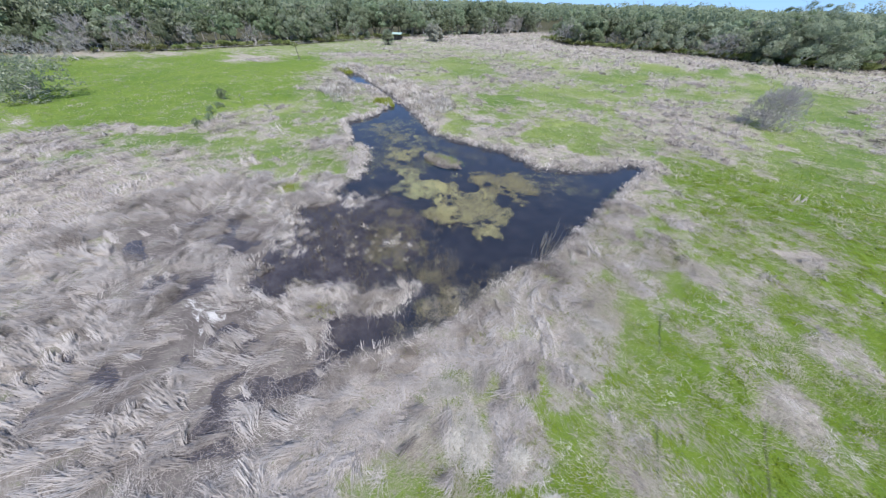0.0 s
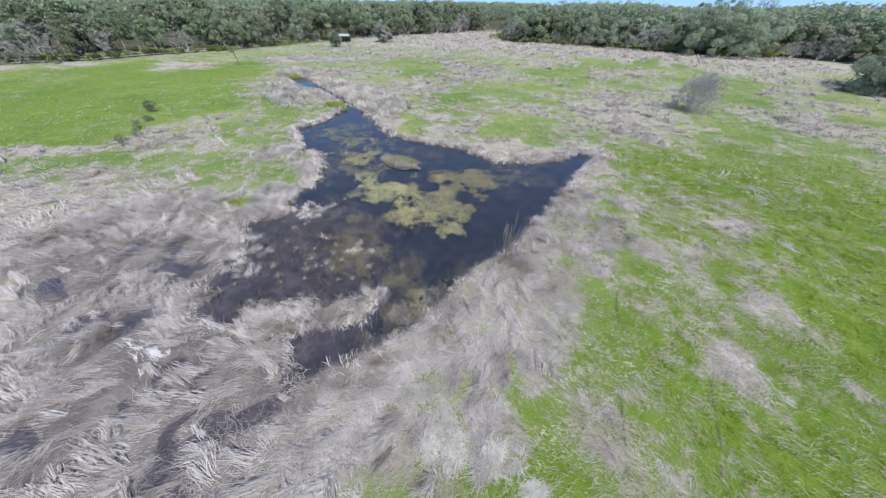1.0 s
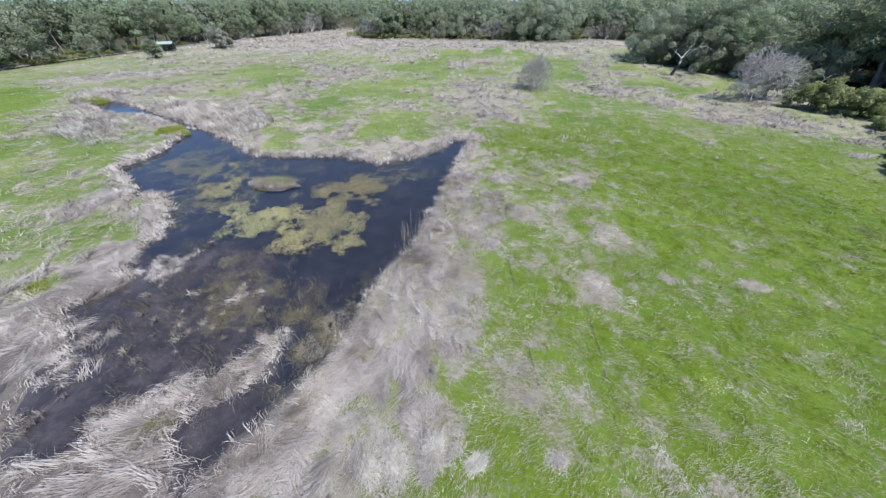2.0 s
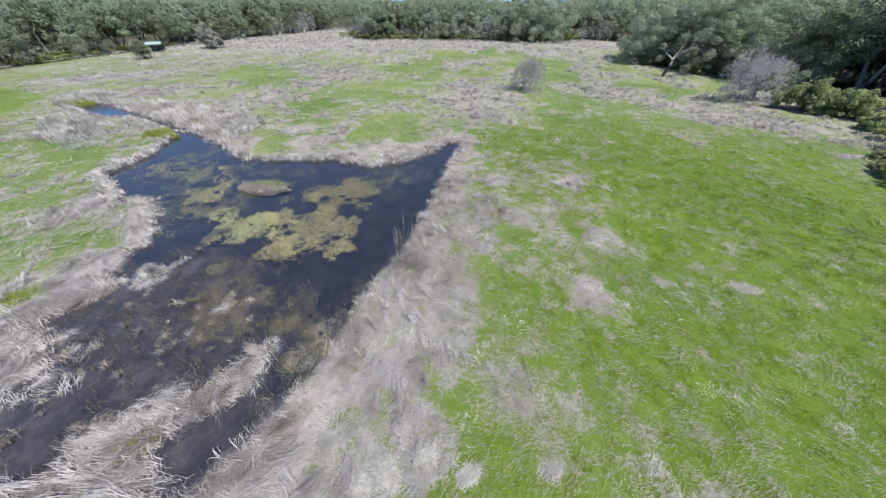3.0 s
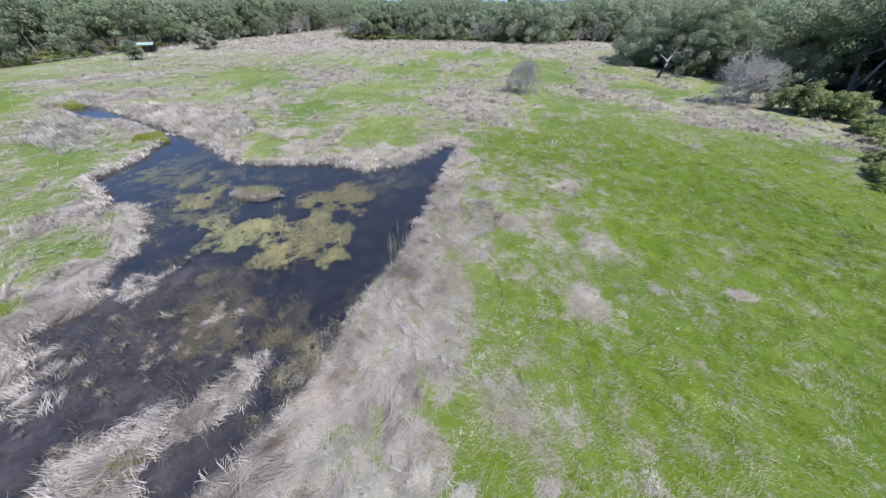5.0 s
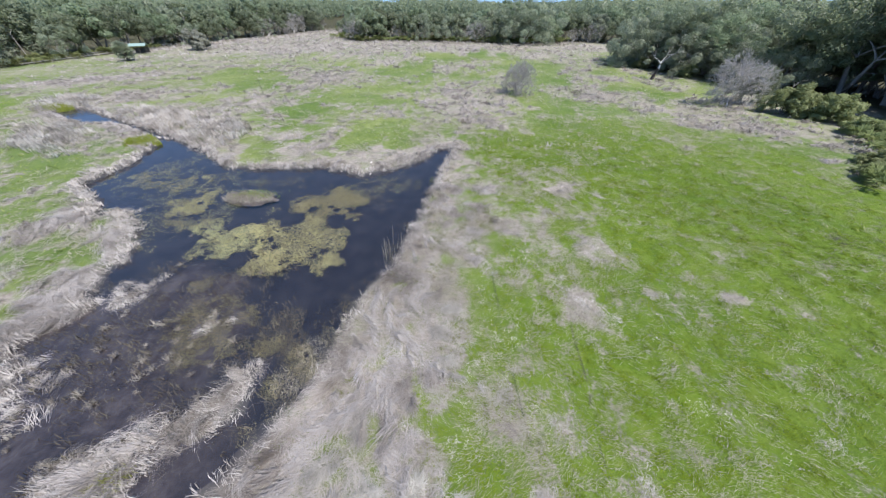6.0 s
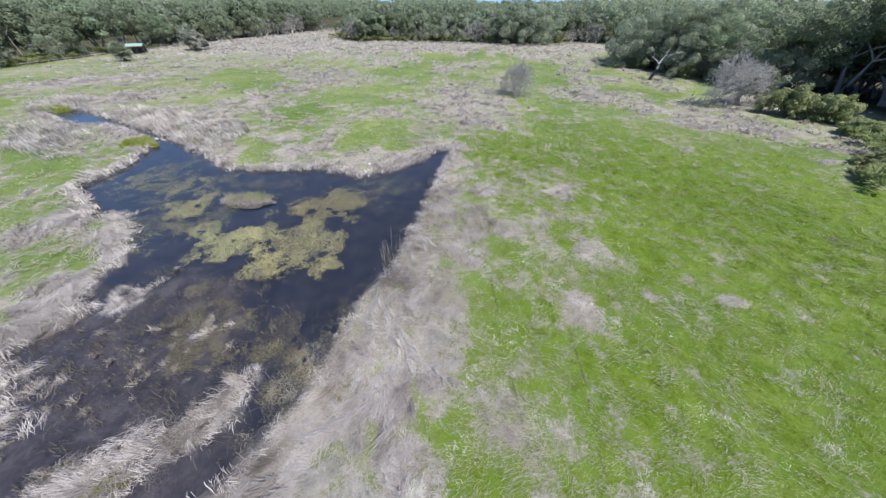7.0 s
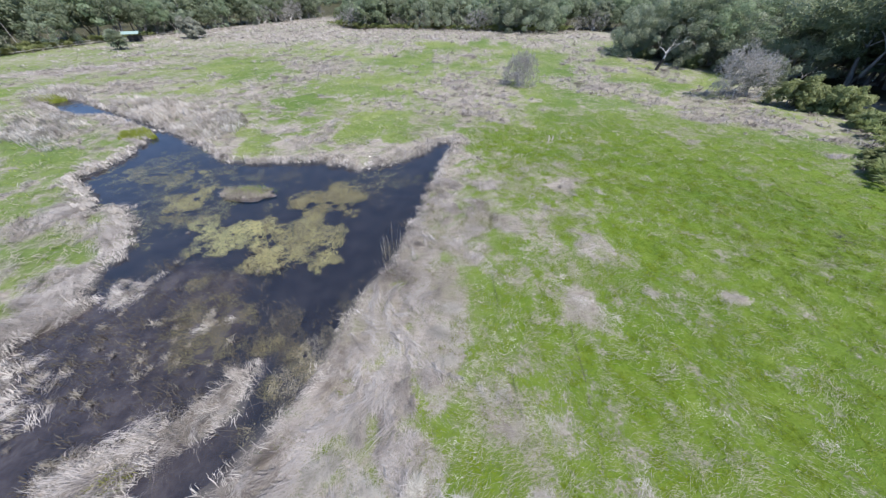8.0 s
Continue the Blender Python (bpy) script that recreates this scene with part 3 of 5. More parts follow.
tx, ty = np.repeat(qx, per) + rng.normal(0, 0.22, per * n), np.repeat(qy, per) + rng.normal(0, 0.22, per * n)
lean = np.repeat(comb(qx, qy, 75) + rng.normal(0, 0.5, n), per) + rng.normal(0, 0.5, per * n)
stuff("tall_dead_grass", "tall leaning dead grass along the narrow channel", "dry grass",
      (*ribbons(np.stack([tx, ty, land(tx, ty) - 0.02], -1), headings(lean), rng.uniform(0.3, 0.9, per * n), rng.uniform(0.35, 1.0, per * n) * np.repeat(rng.uniform(0.6, 1.2, n), per), rng.uniform(0.035, 0.07, per * n), rng.uniform(0.0, 0.6, per * n)),
       np.repeat(np.clip(rng.normal(0.10, 0.20, n), 0, 1), per * 5)), THATCH)
qx, qy = rng.normal(-18.6, 0.8, 16), rng.normal(-1.3, 0.4, 16)
stuff("bleached_grass", "small patch of white bleached grass in the marsh", "dry grass", locks((qx, qy), 20, 0.8, 0.14, 0.016, 41, 0.15, 0.2), BLEACHED)
# straw among the green
sx, sy = scatter(52000, -6, 54, -6, 50)
patchy = step(smooth_noise(sx, sy, 2.4, 68) + 0.5 * smooth_noise(sx, sy, 0.9, 69), -0.15, 0.7)
sx, sy = kept(sx, sy, np.where(pond_edge(sx, sy) < 0.2, 0, 0.13 + 0.95 * step(1.05 - greenness(sx, sy), 0, 0.6) * patchy) * np.clip(1.2 - np.hypot(sx - 6, sy - 3) / 70, 0.3, 1))
n, per = len(sx), 22
tx, ty = np.repeat(sx, per) + rng.normal(0, 0.24, per * n), np.repeat(sy, per) + rng.normal(0, 0.24, per * n)
lean = np.repeat(0.15 + 0.8 * smooth_noise(sx, sy, 5, 51, 2) + rng.normal(0, 0.3, n), per) + rng.normal(0, 0.35, per * n)
stuff("straw_grass", "bleached straw lying in flat wisps among green grass", "dry grass",
      spikes(np.stack([tx, ty, land(tx, ty) + rng.uniform(0.05, 0.12, per * n)], -1), headings(lean), rng.uniform(0.14, 0.5, per * n), rng.uniform(-0.05, 0.04, per * n), rng.uniform(0.006, 0.011, per * n)), STRAW)
nx_, ny_ = scatter(44000, -80, 52, 4, 112)
nx_, ny_ = kept(nx_, ny_, np.where((pond_edge(nx_, ny_) < 0.3) | ((nx_ > -26) & (ny_ < 30)), 0, 0.06 + 0.6 * step(1.05 - greenness(nx_, ny_), 0, 0.6) * step(smooth_noise(nx_, ny_, 3, 78), -0.2, 0.5)))
n, per = len(nx_), 8
tx, ty = np.repeat(nx_, per) + rng.normal(0, 0.4, per * n), np.repeat(ny_, per) + rng.normal(0, 0.4, per * n)
lean = np.repeat(rng.uniform(0, 6.3, n), per) + rng.normal(0, 0.5, per * n)
stuff("meadow_straw", "pale straw wisps strewn over the middle meadow", "dry grass",
      spikes(np.stack([tx, ty, land(tx, ty) + rng.uniform(0.1, 0.35, per * n)], -1), headings(lean), rng.uniform(0.3, 0.9, per * n), rng.uniform(-0.1, 0.25, per * n), rng.uniform(0.03, 0.06, per * n)), STRAW)


def trail_one(y):
    return 3.92 + 0.012 * (y - 9) ** 2 + 0.07 * np.sin(1.3 * y)


def trail_two(y):
    return 7.2 + 0.16 * (y - 2.4) + 0.07 * np.sin(1.3 * y)


def trail_gap(x, y):
    """Metres to the two narrow animal trails through the near meadow."""
    return np.minimum(np.where((y > 1.5) & (y < 13.5), np.abs(x - trail_one(y)), 9), np.where((y > 2.4) & (y < 9.5), np.abs(x - trail_two(y)), 9))


# green tufts: small stars of short blades, each tuft of one shade
bx, by = scatter(300000, -30, 50, -6, 48)
bx, by = kept(bx, by, (0.55 + 0.45 * step(smooth_noise(bx, by, 0.7, 85, 2), -0.6, 0.4)) * np.where((pond_edge(bx, by) < 0.4) | (trail_gap(bx, by) < 0.09), 0, step(greenness(bx, by), 0.22, 0.70)) * (0.2 + 0.8 * lush(bx, by)) * np.clip(1.25 - np.hypot(bx - 6, by - 3) / 40, 0.15, 1))
n, per = len(bx), 7
lump = smooth_noise(bx, by, 0.55, 87, 2)
grown = np.repeat((0.95 + 0.5 * lump) * rng.uniform(0.7, 1.25, n) * np.clip(np.hypot(bx - 6, by - 3) / 18, 1, 1.5), per)
# taller lumps coloured lighter as if lit, the gaps between them darker
shade = np.repeat(np.clip(rng.normal(0.50, 0.15, n) + 0.22 * lump + 0.16 * smooth_noise(bx, by, 5.0, 89, 2), 0, 1), 3 * per)
tx, ty = np.repeat(bx, per) + rng.normal(0, 0.035, n * per), np.repeat(by, per) + rng.normal(0, 0.035, n * per)
stuff("green_grass", "short bright green marsh grass", "grass",
      (*spikes(np.stack([tx, ty, land(tx, ty) - 0.01], -1), headings(rng.uniform(0, 2 * np.pi, n * per)), rng.uniform(0.06, 0.16, n * per) * grown, rng.uniform(0.015, 0.07, n * per) * grown, rng.uniform(0.016, 0.034, n * per) * grown), shade), TUFT)
# thin dead stems lying through the green, and green sprigs coming up through the trampled bank
sx, sy = scatter(20000, -3, 24, -6, 34)
sx, sy = kept(sx, sy, step(greenness(sx, sy), 0.3, 0.6) * step(smooth_noise(sx, sy, 2.2, 101, 2) - 0.035 * (sx - 4), -0.05, 0.5) * np.where((pond_edge(sx, sy) < 0.5) | (trail_gap(sx, sy) < 0.15), 0, 0.75))
stuff("dead_stems", "thin pale dead stems scattered through green grass", "dry grass", locks((sx, sy), 9, 0.30, 0.12, 0.010, 57, 0.4, 1.2, -0.10, 1.0, 0.5), THATCH)
sx, sy = scatter(32000, -9, 5, -5, 32)
sx, sy = kept(sx, sy, step(0.75 - greenness(sx, sy), 0, 0.2) * bank_side(sx, sy) * step(smooth_noise(sx, sy, 1.5, 103, 2) + 0.06 * (sx + 1.5), -0.10, 0.45) * np.where(pond_edge(sx, sy) < 0.6, 0, 0.34))
n, per = len(sx), 7
tx, ty = np.repeat(sx, per) + rng.normal(0, 0.07, n * per), np.repeat(sy, per) + rng.normal(0, 0.07, n * per)
stuff("green_sprigs", "green sprigs coming up through trampled dead grass", "grass",
      (*spikes(np.stack([tx, ty, land(tx, ty) - 0.01], -1), headings(rng.uniform(0, 2 * np.pi, n * per)), rng.uniform(0.06, 0.16, n * per), rng.uniform(0.12, 0.28, n * per), rng.uniform(0.011, 0.021, n * per)), np.repeat(np.clip(rng.normal(0.72, 0.15, n), 0, 1), 3 * per)), TUFT)
# dark flat blades along each trail, in place of the shadow in its gap
for line, y0, y1 in ((trail_one, 1.5, 13.5), (trail_two, 2.4, 9.5)):
    ty = rng.uniform(y0, y1, int(120 * (y1 - y0)))
    tx = line(ty) + rng.normal(0, 0.022, len(ty))
    ok = smooth_noise(tx, ty, 1.4, 95) > -0.05
    tx, ty = tx[ok], ty[ok]
    stuff("trampled_trail", "narrow animal trail through green grass, its shade coloured dark", "trail",
          spikes(np.stack([tx, ty, land(tx, ty) + 0.012], -1), headings(np.pi / 2 + rng.normal(0, 0.5, len(tx))), rng.uniform(0.08, 0.22, len(tx)), rng.uniform(0.0, 0.03, len(tx)), rng.uniform(0.007, 0.015, len(tx))), SHADED_TRAIL)
ox, oy = scatter(90000, -150, 70, -10, 130)
ox, oy = kept(ox, oy, np.where((pond_edge(ox, oy) < 0.4) | (wooded(ox, oy) < 0), 0, step(greenness(ox, oy), 0.35, 0.8)) * step(np.hypot(ox - 6, oy - 3), 25, 45) * 0.9)
stuff("meadow_grass", "soft green grass across the open meadow", "grass",
      spikes(np.stack([ox, oy, land(ox, oy) - 0.02], -1), headings(rng.uniform(0, 2 * np.pi, len(ox))), rng.uniform(0.2, 0.6, len(ox)), rng.uniform(0.06, 0.30, len(ox)), rng.uniform(0.06, 0.15, len(ox))), BLADE)


# ---- trees ----
def tube(points, radii, sides=6):
    """A tapered limb along points (n, 3)."""
    points, radii = np.asarray(points, float), np.asarray(radii, float)
    run = np.gradient(points, axis=0)
    run /= np.linalg.norm(run, axis=1)[:, None] + 1e-9
    ref = np.where(np.abs(run[:, 2:3]) > 0.9, [[1.0, 0, 0]], [[0, 0, 1.0]])
    u = np.cross(run, ref)
    u /= np.linalg.norm(u, axis=1)[:, None] + 1e-9
    v = np.cross(run, u)
    a = np.linspace(0, 2 * np.pi, sides, endpoint=False)
    ring = points[:, None] + radii[:, None, None] * (np.cos(a)[None, :, None] * u[:, None] + np.sin(a)[None, :, None] * v[:, None])
    k = np.arange(len(points) - 1)[:, None] * sides
    s, s2 = np.arange(sides)[None], (np.arange(sides)[None] + 1) % sides
    quads_ = np.stack([k + s, k + s2, k + sides + s2, k + sides + s], -1).reshape(-1, 4)
    return ring.reshape(-1, 3), quads_


def limb(r, start, way_, length, girth, bend=0.25, droop=0.0, steps=6):
    """A wandering limb: its points and radii."""
    pts, p, d = [np.array(start, float)], np.array(start, float), np.array(way_, float)
    for _ in range(steps - 1):
        d = d + r.normal(0, bend, 3) * [1, 1, 0.6] - [0, 0, droop]
        d /= np.linalg.norm(d)
        p = p + d * length / (steps - 1)
        pts.append(p)
    return np.array(pts), np.linspace(girth, girth * 0.35, steps)


def branching(r, height, girth, levels, fan, first=0.3, spread=0.9, lean=0.15, stems=1, droop=0.0, bend=0.25):
    """Trunk and limbs by repeated forking: geometry, and the ends of the limbs."""
    geo, ends, todo = [], [], []
    for _ in range(stems):
        turn = r.uniform(0, 2 * np.pi)
        tilt = lean if stems == 1 else lean + r.uniform(0.1, 0.5)
        d = np.array([math.cos(turn) * tilt, math.sin(turn) * tilt, 1.0])
        todo.append((np.array([r.normal(0, 0.1) * stems ** 0.5, r.normal(0, 0.1) * stems ** 0.5, -0.3]), d / np.linalg.norm(d), height * first + 0.3, girth, 0))
    while todo:
        start, d, length, g, level = todo.pop()
        pts, rad = limb(r, start, d, length, g, bend * (0.5 if level == 0 else 1), droop if level else 0, 5 if level < 3 else 4)
        geo.append(tube(pts, rad, 7 if level == 0 else (5 if level == 1 else 3)))
        if level >= levels:
            ends.append(pts[-1])
            continue
        if level >= 1:
            ends.append(pts[len(pts) // 2 + 1])
        for k in range(fan):
            a = 2 * np.pi * (k + r.uniform(0, 0.6)) / fan
            last = pts[-1] - pts[-2]
            last /= np.linalg.norm(last)
            side = np.cross(last, [math.cos(a), math.sin(a), 0.2])
            side /= np.linalg.norm(side) + 1e-9
            nd = last * r.uniform(0.4, 0.9) + side * spread * r.uniform(0.6, 1.2) + [0, 0, 0.15]
            todo.append((pts[-1], nd / np.linalg.norm(nd), height * r.uniform(0.20, 0.32) * 0.85 ** level, rad[-1] * 0.85, level + 1))
    return joined(*geo), np.array(ends)


def leaves(r, centres, radius, per, size, flat=0.75, shell=0.5):
    """Leaf clumps: two small leaf sprays for each one counted, round each centre, facing outwards and upwards."""
    per = 2 * per
    n = len(centres) * per
    d = r.normal(0, 1, (n, 3))
    d /= np.linalg.norm(d, axis=1)[:, None]
    rad = np.repeat(radius * r.uniform(0.65, 1.25, len(centres)), per) * (shell + (1 - shell) * r.uniform(0, 1, n))
    c = np.repeat(centres, per, 0) + d * rad[:, None] * [1, 1, flat]
    nor = d + r.normal(0, 0.40, (n, 3)) + [0, 0, 0.3]
    nor /= np.linalg.norm(nor, axis=1)[:, None]
    u = np.cross(nor, r.normal(0, 1, (n, 3)))
    u /= np.linalg.norm(u, axis=1)[:, None] + 1e-9
    v = np.cross(nor, u)
    s = size * r.uniform(0.55, 1.3, n)[:, None]
    q = np.stack([c - u * s * 0.9, c + v * s * 0.75, c + u * s - v * s * 0.35], 1).reshape(-1, 3)
    return q, np.arange(3 * n).reshape(n, 3)


def fitted(height, wood, crown):
    top = max(crown[0][:, 2].max(), wood[0][:, 2].max())
    k = height / top
    return (wood[0] * k, wood[1]), (crown[0] * k, crown[1])


def twigs(r, ends, per, length, width):
    """Fine bare twigs: slender spikes that spray outwards from the limb ends."""
    c = np.repeat(ends, per, 0) + r.normal(0, 0.12, (len(ends) * per, 3))
    n = len(c)
    d = (c - ends.mean(0)) * [1, 1, 0.8]
    d = d / (np.linalg.norm(d, axis=1)[:, None] + 1e-9) * 0.7 + r.normal(0, 0.65, (n, 3)) + [0, 0, 0.2]
    d /= np.linalg.norm(d, axis=1)[:, None] + 1e-9
    side = np.cross(d, r.normal(0, 1, (n, 3)))
    side /= np.linalg.norm(side, axis=1)[:, None] + 1e-9
    tip = c + d * (length * r.uniform(0.5, 1.3, n))[:, None]
    return np.stack([c - side * width * 0.5, c + side * width * 0.5, tip], 1).reshape(-1, 3), np.arange(3 * n).reshape(n, 3)


def spread_out(ends, count):
    """The limb ends that lie farthest from one another, so that leaf clumps stand apart with dark gaps between."""
    chosen, gap = [0], np.full(len(ends), 1e9)
    while len(chosen) < min(count, len(ends)):
        gap = np.minimum(gap, np.linalg.norm(ends - ends[chosen[-1]], axis=1))
        chosen.append(int(gap.argmax()))
    return ends[chosen]


def tree_kind(kind, seed, leaf=1.0):
    """Meshes (wood, crown) for one tree of a kind; leaf: how coarse its foliage is."""
    r = np.random.default_rng(seed)
    many, forks, sides_ = leaf ** -1.6, 3 if leaf < 1.5 else 2, 3 if leaf < 1.5 else 4
    if kind == "oak":
        wood, ends = branching(r, 10, 0.24, forks, sides_, 0.36, 1.05, 0.25, stems=r.integers(2, 4))
        ends = spread_out(ends[ends[:, 2] > 0.42 * ends[:, 2].max()], 36)
        wood, crown = fitted(10, wood, leaves(r, ends, 1.3, int(3800 * many / len(ends)), 0.23 * leaf, 0.7, 0.75))
        mats = (GREY_BARK, OAK_LEAF)
    elif kind == "pale_oak":
        wood, ends = branching(r, 10, 0.20, forks, sides_, 0.22, 1.05, 0.3, stems=3)
        ends = spread_out(ends, 36)
        wood, crown = fitted(10, wood, leaves(r, ends, 1.25, int(3800 * many / len(ends)), 0.21 * leaf, 0.75, 0.75))
        mats = (PALE_BARK, PALE_LEAF)
    elif kind == "pine":
        wood, ends = branching(r, 14, 0.22, 2, 4, 0.55, 1.0, 0.1, bend=0.15)
        wood, crown = fitted(14, wood, leaves(r, ends, 0.9, int(1600 * many / len(ends)), 0.18 * leaf, 0.6))
        mats = (GREY_BARK, PINE_LEAF)
    elif kind == "bare":
        wood, ends = branching(r, 8, 0.2, 3, 3, 0.18, 1.0, 0.3, stems=3, bend=0.3)
        wood, crown = fitted(8, wood, twigs(r, ends, 14, 0.9, 0.07))
        mats = (PALE_BARK, GREY_TWIG)
    return mesh_of(kind + "_wood", *wood, mats[0], True), mesh_of(kind + "_crown", *crown, mats[1])


def tree(name, label, category, meshes, m, group=""):
    ob = thing(name, label, category, m, group)
    part("trunk", meshes[0], ob)
    part("crown", meshes[1], ob)
    return ob


KINDS = {"oak": [tree_kind("oak", s) for s in range(4)], "pale_oak": [tree_kind("pale_oak", s) for s in range(20, 23)],
         "pine": [tree_kind("pine", s) for s in range(30, 33)], "bare": [tree_kind("bare", s) for s in range(40, 43)]}
TREE_TAGS = {"oak": ("oak_tree", "broad dark green live oak at the wood's edge", "tree"), "pale_oak": ("willow_oak", "grey-green bushy oak with pale limbs at the wood's edge", "tree"),
             "pine": ("pine_tree", "tall slender pine with a thin dark crown", "tree"), "bare": ("mossy_tree", "leafless grey tree hung with moss", "tree")}
for kind_, seeds_ in (("oak", range(50, 54)), ("pale_oak", range(60, 62)), ("pine", range(66, 68))):
    KINDS[kind_ + " behind"] = [tree_kind(kind_, s_, 1.6) for s_ in seeds_]
    KINDS[kind_ + " near"] = [tree_kind(kind_, s_ + 100, 0.64) for s_ in list(seeds_)[:3]]
    TREE_TAGS[kind_ + " behind"] = TREE_TAGS[kind_ + " near"] = TREE_TAGS[kind_]
made_trees = {}


def plant(kind, x, y, height, turn=None, wide=1.0):
    which = int(rng.integers(len(KINDS[kind])))
    full = 14.0 if "pine" in kind else (8.0 if kind == "bare" else 10.0)
    m = pose(x, y, float(land(np.array([x]), np.array([y]))[0]) - 0.05, 0, 0, rng.uniform(0, 360) if turn is None else turn)
    k = height / full
    if (kind, which) in made_trees:
        ob = copy_thing(made_trees[kind, which], m)
    else:
        ob = made_trees[kind, which] = tree(*TREE_TAGS[kind], KINDS[kind][which], m, "trees of the wood")
    ob.scale = (k * wide, k * wide, k)
    return ob


def along(edge, spacing):
    """Points and inward normals (to the left of the walk along the edge) at even steps."""
    e = np.array(edge, float)
    seg = np.hypot(*np.diff(e, axis=0).T)
    at = np.r_[0, np.cumsum(seg)]
    s = np.arange(0, at[-1], spacing)
    p = np.stack([np.interp(s, at, e[:, 0]), np.interp(s, at, e[:, 1])], -1)
    t = np.gradient(p, axis=0)
    t /= np.hypot(t[:, 0], t[:, 1])[:, None]
    return p, np.stack([-t[:, 1], t[:, 0]], -1)


for edge, heights, mix, depth in ((LEFT_EDGE, (11.5, 14.2), ("oak", "bare", "pale_oak", "pine", "oak", "bare"), 3), (MID_EDGE, (9.5, 12.4), ("oak", "pale_oak", "bare", "bare"), 3),
                                  (RIGHT_EDGE, (12.0, 15.5), ("oak", "pale_oak", "oak", "pale_oak", "oak", "oak"), 3)):
    for row in range(depth):
        p, inward = along(edge, 6.8 + row)
        for (x, y), (ix, iy) in zip(p, inward):
            off = 2.5 + 6.5 * row + rng.uniform(-1.5, 1.5)
            x, y = x + ix * off + rng.normal(0, 1.0), y + iy * off + rng.normal(0, 1.0)
            kind = mix[int(rng.integers(len(mix)))]
            if row and kind == "bare":
                kind = "oak"
            if x > 40 and y < 112 and row == 0:
                kind = "pale_oak" if y > 56 or rng.uniform() < 0.4 else "oak"
            tall = rng.uniform(*heights) * (0.95 if kind == "bare" else (1.12 if kind == "pine" else 1.0)) * (rng.uniform(0.58, 0.98) if row == 0 else rng.uniform(0.86, 1.18))
            if x > 40 and y < 112 and kind != "bare" and x < 92:
                kind += " near"
            elif row:
                kind += " behind"
            if x > 64 and 36 < y < 66 and row < 2:
                kind, tall, x, y = "oak near", rng.uniform(18.5, 22.0), x + 4.0, y + 1.0
            if row == 0 and x > 50 and y < 40:
                continue
            if wooded(np.array([x]), np.array([y]))[0] < 1.0:
                plant(kind, x, y, tall, None, rng.uniform(0.78, 1.05))

for kind_, x, y, h_ in (("pale_oak near", 41.0, 156.5, 16.5), ("pale_oak near", 46.0, 159.0, 17.0), ("pine near", 35.5, 163.0, 19.0), ("pale_oak near", 38.0, 161.0, 15.0)):
    plant(kind_, x, y, h_)
# low filler oaks, added so that the hollow under the tall canopy stays dark
for k_ in range(30):
    plant("oak behind", 92.0 + 7.0 * (k_ % 2) + rng.uniform(-1, 1), 30.0 + 1.7 * k_, rng.uniform(7.0, 9.5))
for x, y, h_ in ((-116.0, 0.0, 7.5), (-128.0, 9.0, 8.0), (-138.0, 20.0, 7.5), (-110.0, -10.0, 8.0)):
    plant("bare", x, y, h_)
# the woods behind, out to the horizon
fx, fy = np.concatenate([rng.uniform(-420, 420, 5000), rng.uniform(-1500, 1500, 4200)]), np.concatenate([rng.uniform(-120, 520, 5000), rng.uniform(-300, 2200, 4200)])
inside = wooded(fx, fy)
ok = inside < -15
fx, fy = fx[ok], fy[ok]
far = np.hypot(fx, fy)
r = np.random.default_rng(3)
tops = 12.3 + 1.8 * smooth_noise(fx, fy, 60, 71) + r.uniform(-1.2, 1.4, len(fx))
tops = np.where((r.uniform(0, 1, len(fx)) < 0.05), tops + 2.0, tops) - 1.2
bearing = np.degrees(np.arctan2(fx, fy))
tops = tops - 3.0 + 2.2 * (1 - step(bearing, 5, 9) * step(21 - bearing, 0, 4))
big = far > 450
stuff("far_woods", "dense dark green woodland reaching the horizon", "woods",
      joined(*[(v, f) for v, f in (leaves(r, np.stack([fx[~big], fy[~big], tops[~big]], -1), 4.2, 40, 0.75, 1.0, 0.8), leaves(r, np.stack([fx[big], fy[big], tops[big]], -1), 11.0, 24, 3.0, 0.45, 0.8))]), OAK_LEAF)


